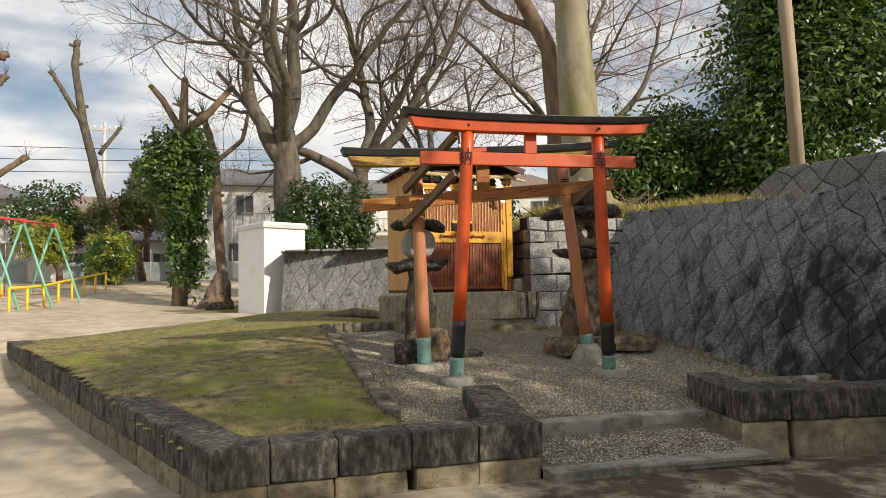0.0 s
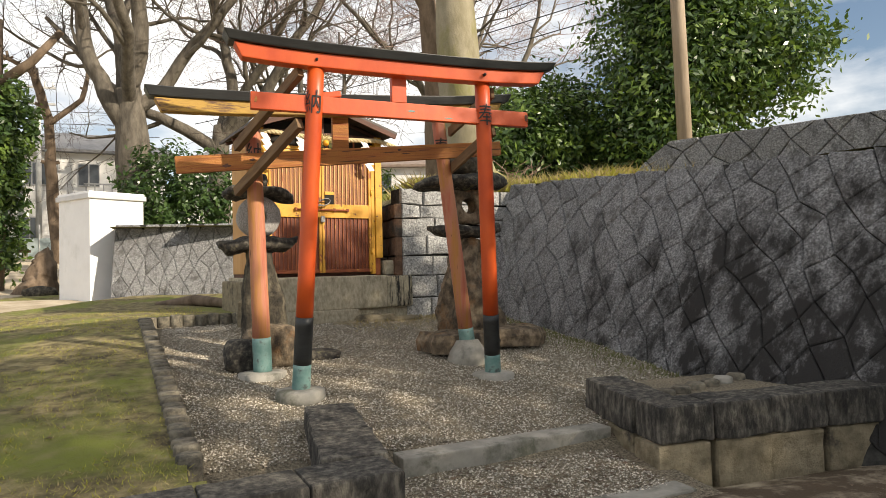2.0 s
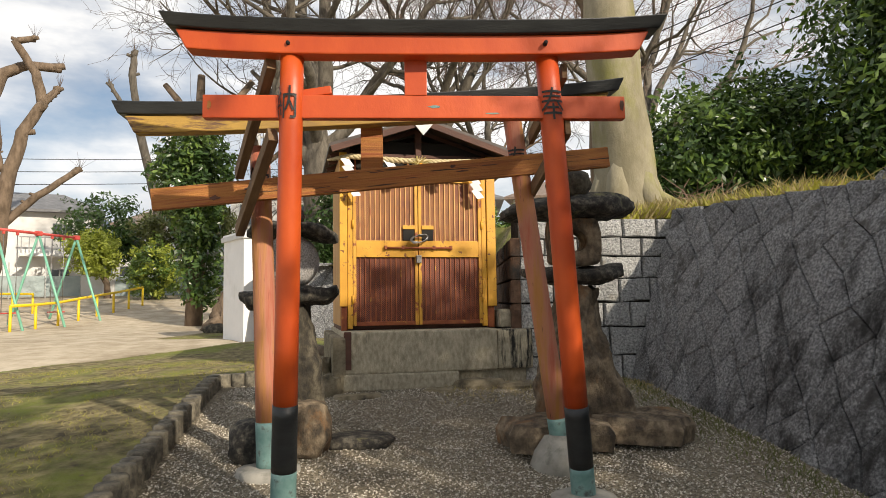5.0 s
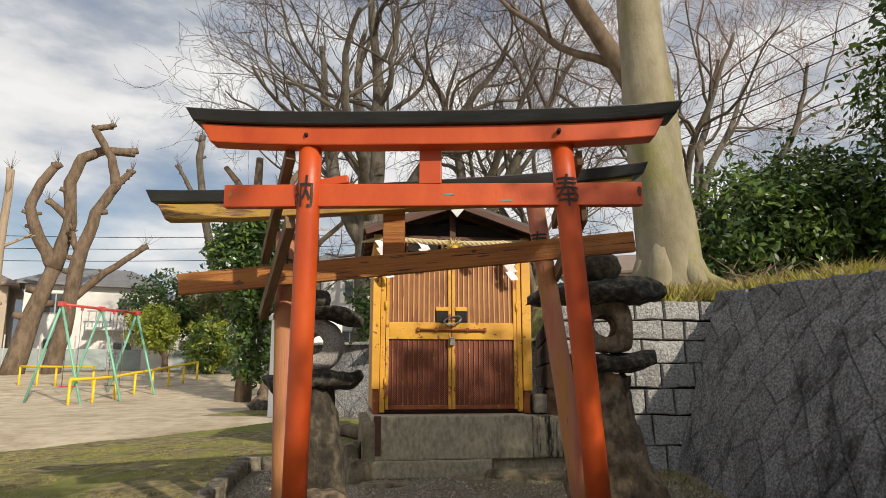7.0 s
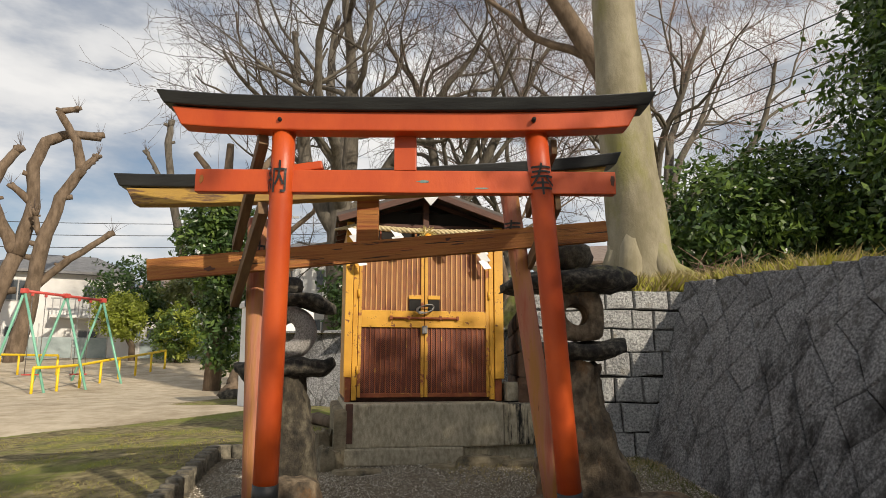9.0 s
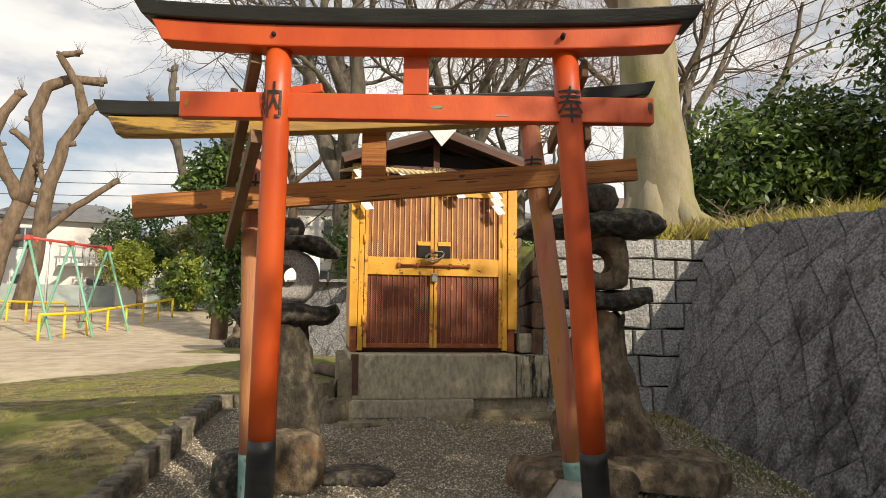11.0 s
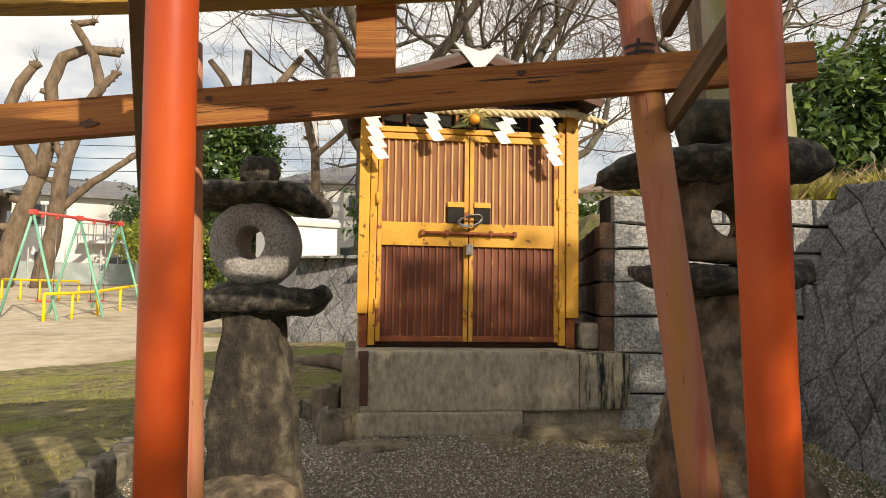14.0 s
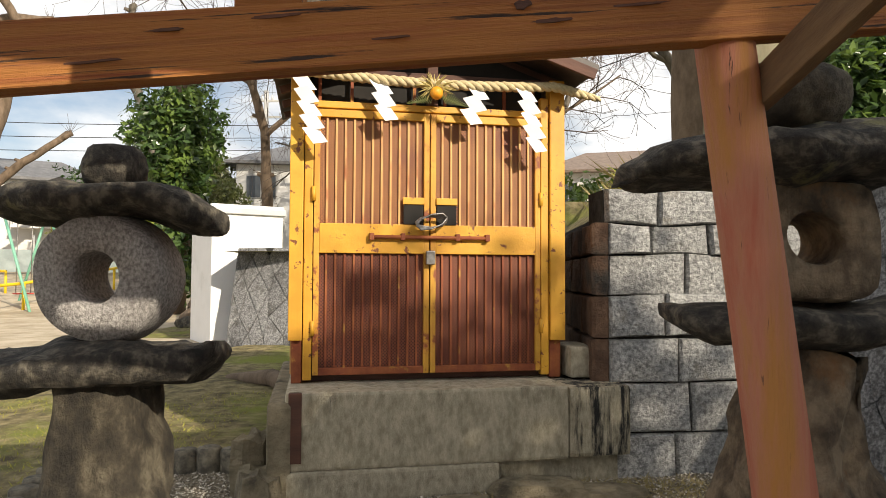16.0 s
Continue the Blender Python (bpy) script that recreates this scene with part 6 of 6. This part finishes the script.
# ---- houses, fence, hills, wires ----
def house(x, y, z, w, d, h, turn, wall, roof, label, seed, floors=2):
    rng = random.Random(seed)
    o = tagged(empty("house", pose(x, y, z, 0, 0, turn)), label, "house", "houses beyond the park")
    box("wall", (0, 0, h / 2 - 0.3), (w, d, h + 0.6), wall, o, 0.02)
    e, rise = 0.5, w * 0.2
    v = [(-w / 2 - e, -d / 2 - e, h), (w / 2 + e, -d / 2 - e, h), (w / 2 + e, d / 2 + e, h), (-w / 2 - e, d / 2 + e, h), (-w / 4, 0, h + rise), (w / 4, 0, h + rise)]
    v += [(p[0], p[1], p[2] - 0.14) for p in v[:4]]
    raw_ob("roof", v, [(0, 1, 5, 4), (1, 2, 5), (2, 3, 4, 5), (3, 0, 4), (0, 6, 7, 1), (1, 7, 8, 2), (2, 8, 9, 3), (3, 9, 6, 0), (6, 9, 8, 7)], roof, o)
    for fl in range(floors):
        zc = h * (fl + 0.55) / floors
        n = max(2, int(w / 2.4))
        for i in range(n):
            xc = -w / 2 + w * (i + 0.5) / n + rng.uniform(-0.15, 0.15)
            ww, wh = rng.choice((1.0, 1.5, 1.7)), rng.choice((0.9, 1.2))
            wd = box("window", (xc, -d / 2 - 0.02, zc), (ww, 0.08, wh), M_alu, o, 0.01)
            box("pane", (xc - ww / 4, -d / 2 - 0.055, zc), (ww / 2 - 0.07, 0.03, wh - 0.12), M_glass, wd, 0.004)
            box("pane", (xc + ww / 4, -d / 2 - 0.055, zc), (ww / 2 - 0.07, 0.03, wh - 0.12), M_glass, wd, 0.004)
    if floors > 1:
        box("balcony", (w * 0.2, -d / 2 - 0.5, h * 0.5), (w * 0.45, 1.0, 0.16), wall, o, 0.02)
        for k in range(9):
            box("baluster", (w * 0.2 - w * 0.21 + w * 0.42 * k / 8, -d / 2 - 0.95, h * 0.5 + 0.5), (0.06, 0.05, 0.9), M_alu, o, 0.005)
        box("rail", (w * 0.2, -d / 2 - 0.95, h * 0.5 + 0.98), (w * 0.45, 0.07, 0.07), M_alu, o, 0.01)
    return o


house(-4.6, 44, 2.3, 7.5, 7, 5.6, 6, M_plaster, M_tile_grey, "white two-storey house with grey tiled roof", 1)
house(3.8, 47, 2.3, 7, 7, 5.6, -4, M_plaster, M_tile_grey, "white two-storey house behind trees", 2)
house(-13.5, 50, 2.2, 8, 7, 2.9, 10, M_plaster, M_tile_grey, "low white house with a grey roof", 3, 1)
house(-21, 44, 2.0, 7, 6.5, 5.2, 26, M_plaster, M_tile_grey, "white gabled two-storey house", 4)
house(-28, 40, 2.0, 7, 7, 5.0, 32, M_plaster_tan, M_tile_brown, "tan two-storey house with brown roof", 5)
house(-35, 36, 2.0, 7, 7, 5.2, 40, M_plaster, M_tile_brown, "white two-storey house with brown roof", 6)
house(-16, 56, 2.2, 8, 7, 5.4, 12, M_plaster_tan, M_tile_brown, "tan two-storey house with brown roof", 7)
house(13, 46, 2.6, 8, 7, 5.4, -16, M_plaster, M_tile_brown, "white house beyond the bank", 8)
house(21, 30, 2.2, 7, 7, 5.0, -40, M_plaster_tan, M_tile_brown, "tan gabled house beyond the bank", 9)
fence = tagged(empty("fence"), "pale panel fence along the far side of the park", "fence", kind="structure")
for i in range(26):
    x = -34 + i * 1.4
    y = 38 - max(0, -12 - x) * 0.42
    y2 = 38 - max(0, -12 - (x + 1.4)) * 0.42
    between("panel", (x, y, 2.75), (x + 1.36, y2, 2.75), 0.05, 1.0, M_fence if i % 7 else M_plaster, fence, 0.01)
    tube("post", [(x, y, 1.6), (x, y, 3.9)], [0.035, 0.035], M_pole_grey, fence, 8)

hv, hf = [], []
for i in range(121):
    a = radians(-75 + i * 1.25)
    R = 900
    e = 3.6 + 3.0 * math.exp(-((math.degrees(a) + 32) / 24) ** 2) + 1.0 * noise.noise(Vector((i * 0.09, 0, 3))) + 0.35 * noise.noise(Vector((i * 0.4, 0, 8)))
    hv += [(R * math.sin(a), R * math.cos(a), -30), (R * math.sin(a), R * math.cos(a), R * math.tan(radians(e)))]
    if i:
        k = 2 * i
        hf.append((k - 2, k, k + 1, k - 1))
tagged(raw_ob("backdrop", hv, hf, M_hill), "distant wooded hills coloured with painted blue haze", "hills", kind="structure")


def wire(a, b, sag):
    a, b = Vector(a), Vector(b)
    return [a.lerp(b, i / 14) - Vector((0, 0, sag * 4 * (i / 14) * (1 - i / 14))) for i in range(15)]


for k in range(4):
    ob = tube("power_line", wire((1.0, 40, 9.5 + 0.7 * k), (26, 12, 13.2 + 0.8 * k), 0.6), [0.022] * 15, M_wire, None, 5)
    tagged(ob, "black overhead power line", "power line", "power lines")
for k in range(3):
    ob = tube("power_line", wire((-36, 34, 8.0 + 0.7 * k), (-1, 46, 9.8 + 0.7 * k), 0.5), [0.02] * 15, M_wire, None, 5)
    tagged(ob, "black overhead power line", "power line", "power lines")
for x, y, h in ((-13.5, 46, 12.5), (-2.2, 37, 9.5), (-6.2, 39, 11)):
    p = tagged(empty("utility_pole", Matrix.Translation((x, y, 2.2))), "grey utility pole with cross arms", "pole", "utility poles")
    tube("shaft", [(0, 0, -0.4), (0, 0, h - 2)], [0.15, 0.11], M_pole_grey, p, 10)
    for k in (2.5, 3.3):
        box("cross_arm", (0, 0, h - k), (1.5, 0.1, 0.1), M_pole_grey, p, 0.01)
    for k in (-0.6, -0.2, 0.3, 0.65):
        tube("insulator", [(k, 0, h - 2.45), (k, 0, h - 2.2)], [0.05, 0.04], M_plaster, p, 7)


# ---- wall stones ----
diamond_wall(big_wall, 9.5, big_height, big_place, M_wall, 0.40, 0.54, True, 0.035, seed=4)
diamond_wall(up_wall, 7.5, up_height, up_place, M_wall, 0.62, 0.62, False, 0.05, seed=6)
diamond_wall(far_wall, 4.9, lambda u: 1.62, fb_place, M_wall, 0.30, 0.60, False, 0.03, seed=9)
rr = random.Random(12)
COURSES = (0.0, 0.36, 0.68, 0.97, 1.25, 1.52, 1.74, 1.97)


def block_corner(u, v):
    """Joints that wander a little, the same for every block that meets there."""
    if v in (COURSES[0], COURSES[-1]) or u in (0.0, 2.25):
        return u, v
    p = Vector((u * 4.1, v * 4.1, 2.0))
    return u + 0.035 * noise.noise(p), v + 0.045 * noise.noise(p + Vector((9, 0, 0)))


for k in range(len(COURSES) - 1):
    u = 0.0
    while u < 2.2:
        w = rr.uniform(0.26, 0.62)
        if 2.25 - u - w < 0.2:
            w = 2.25 - u
        quad = [block_corner(u, COURSES[k]), block_corner(u + w, COURSES[k]), block_corner(u + w, COURSES[k + 1]), block_corner(u, COURSES[k + 1])]
        stone_piece("block", quad, bw_place, M_block, block_wall, rr.uniform(0.045, 0.085), 0.008, k * 5.3 + u)
        u += w
    u = 0.0
    while u < 3.0 and k < 6:
        w = rr.uniform(0.4, 0.6)
        stone_piece("block", [(u, COURSES[k]), (u, COURSES[k + 1]), (u + w, COURSES[k + 1]), (u + w, COURSES[k])], side_place, M_block_shaded, block_wall, 0.06, 0.009, k * 3.3 + u)
        u += w
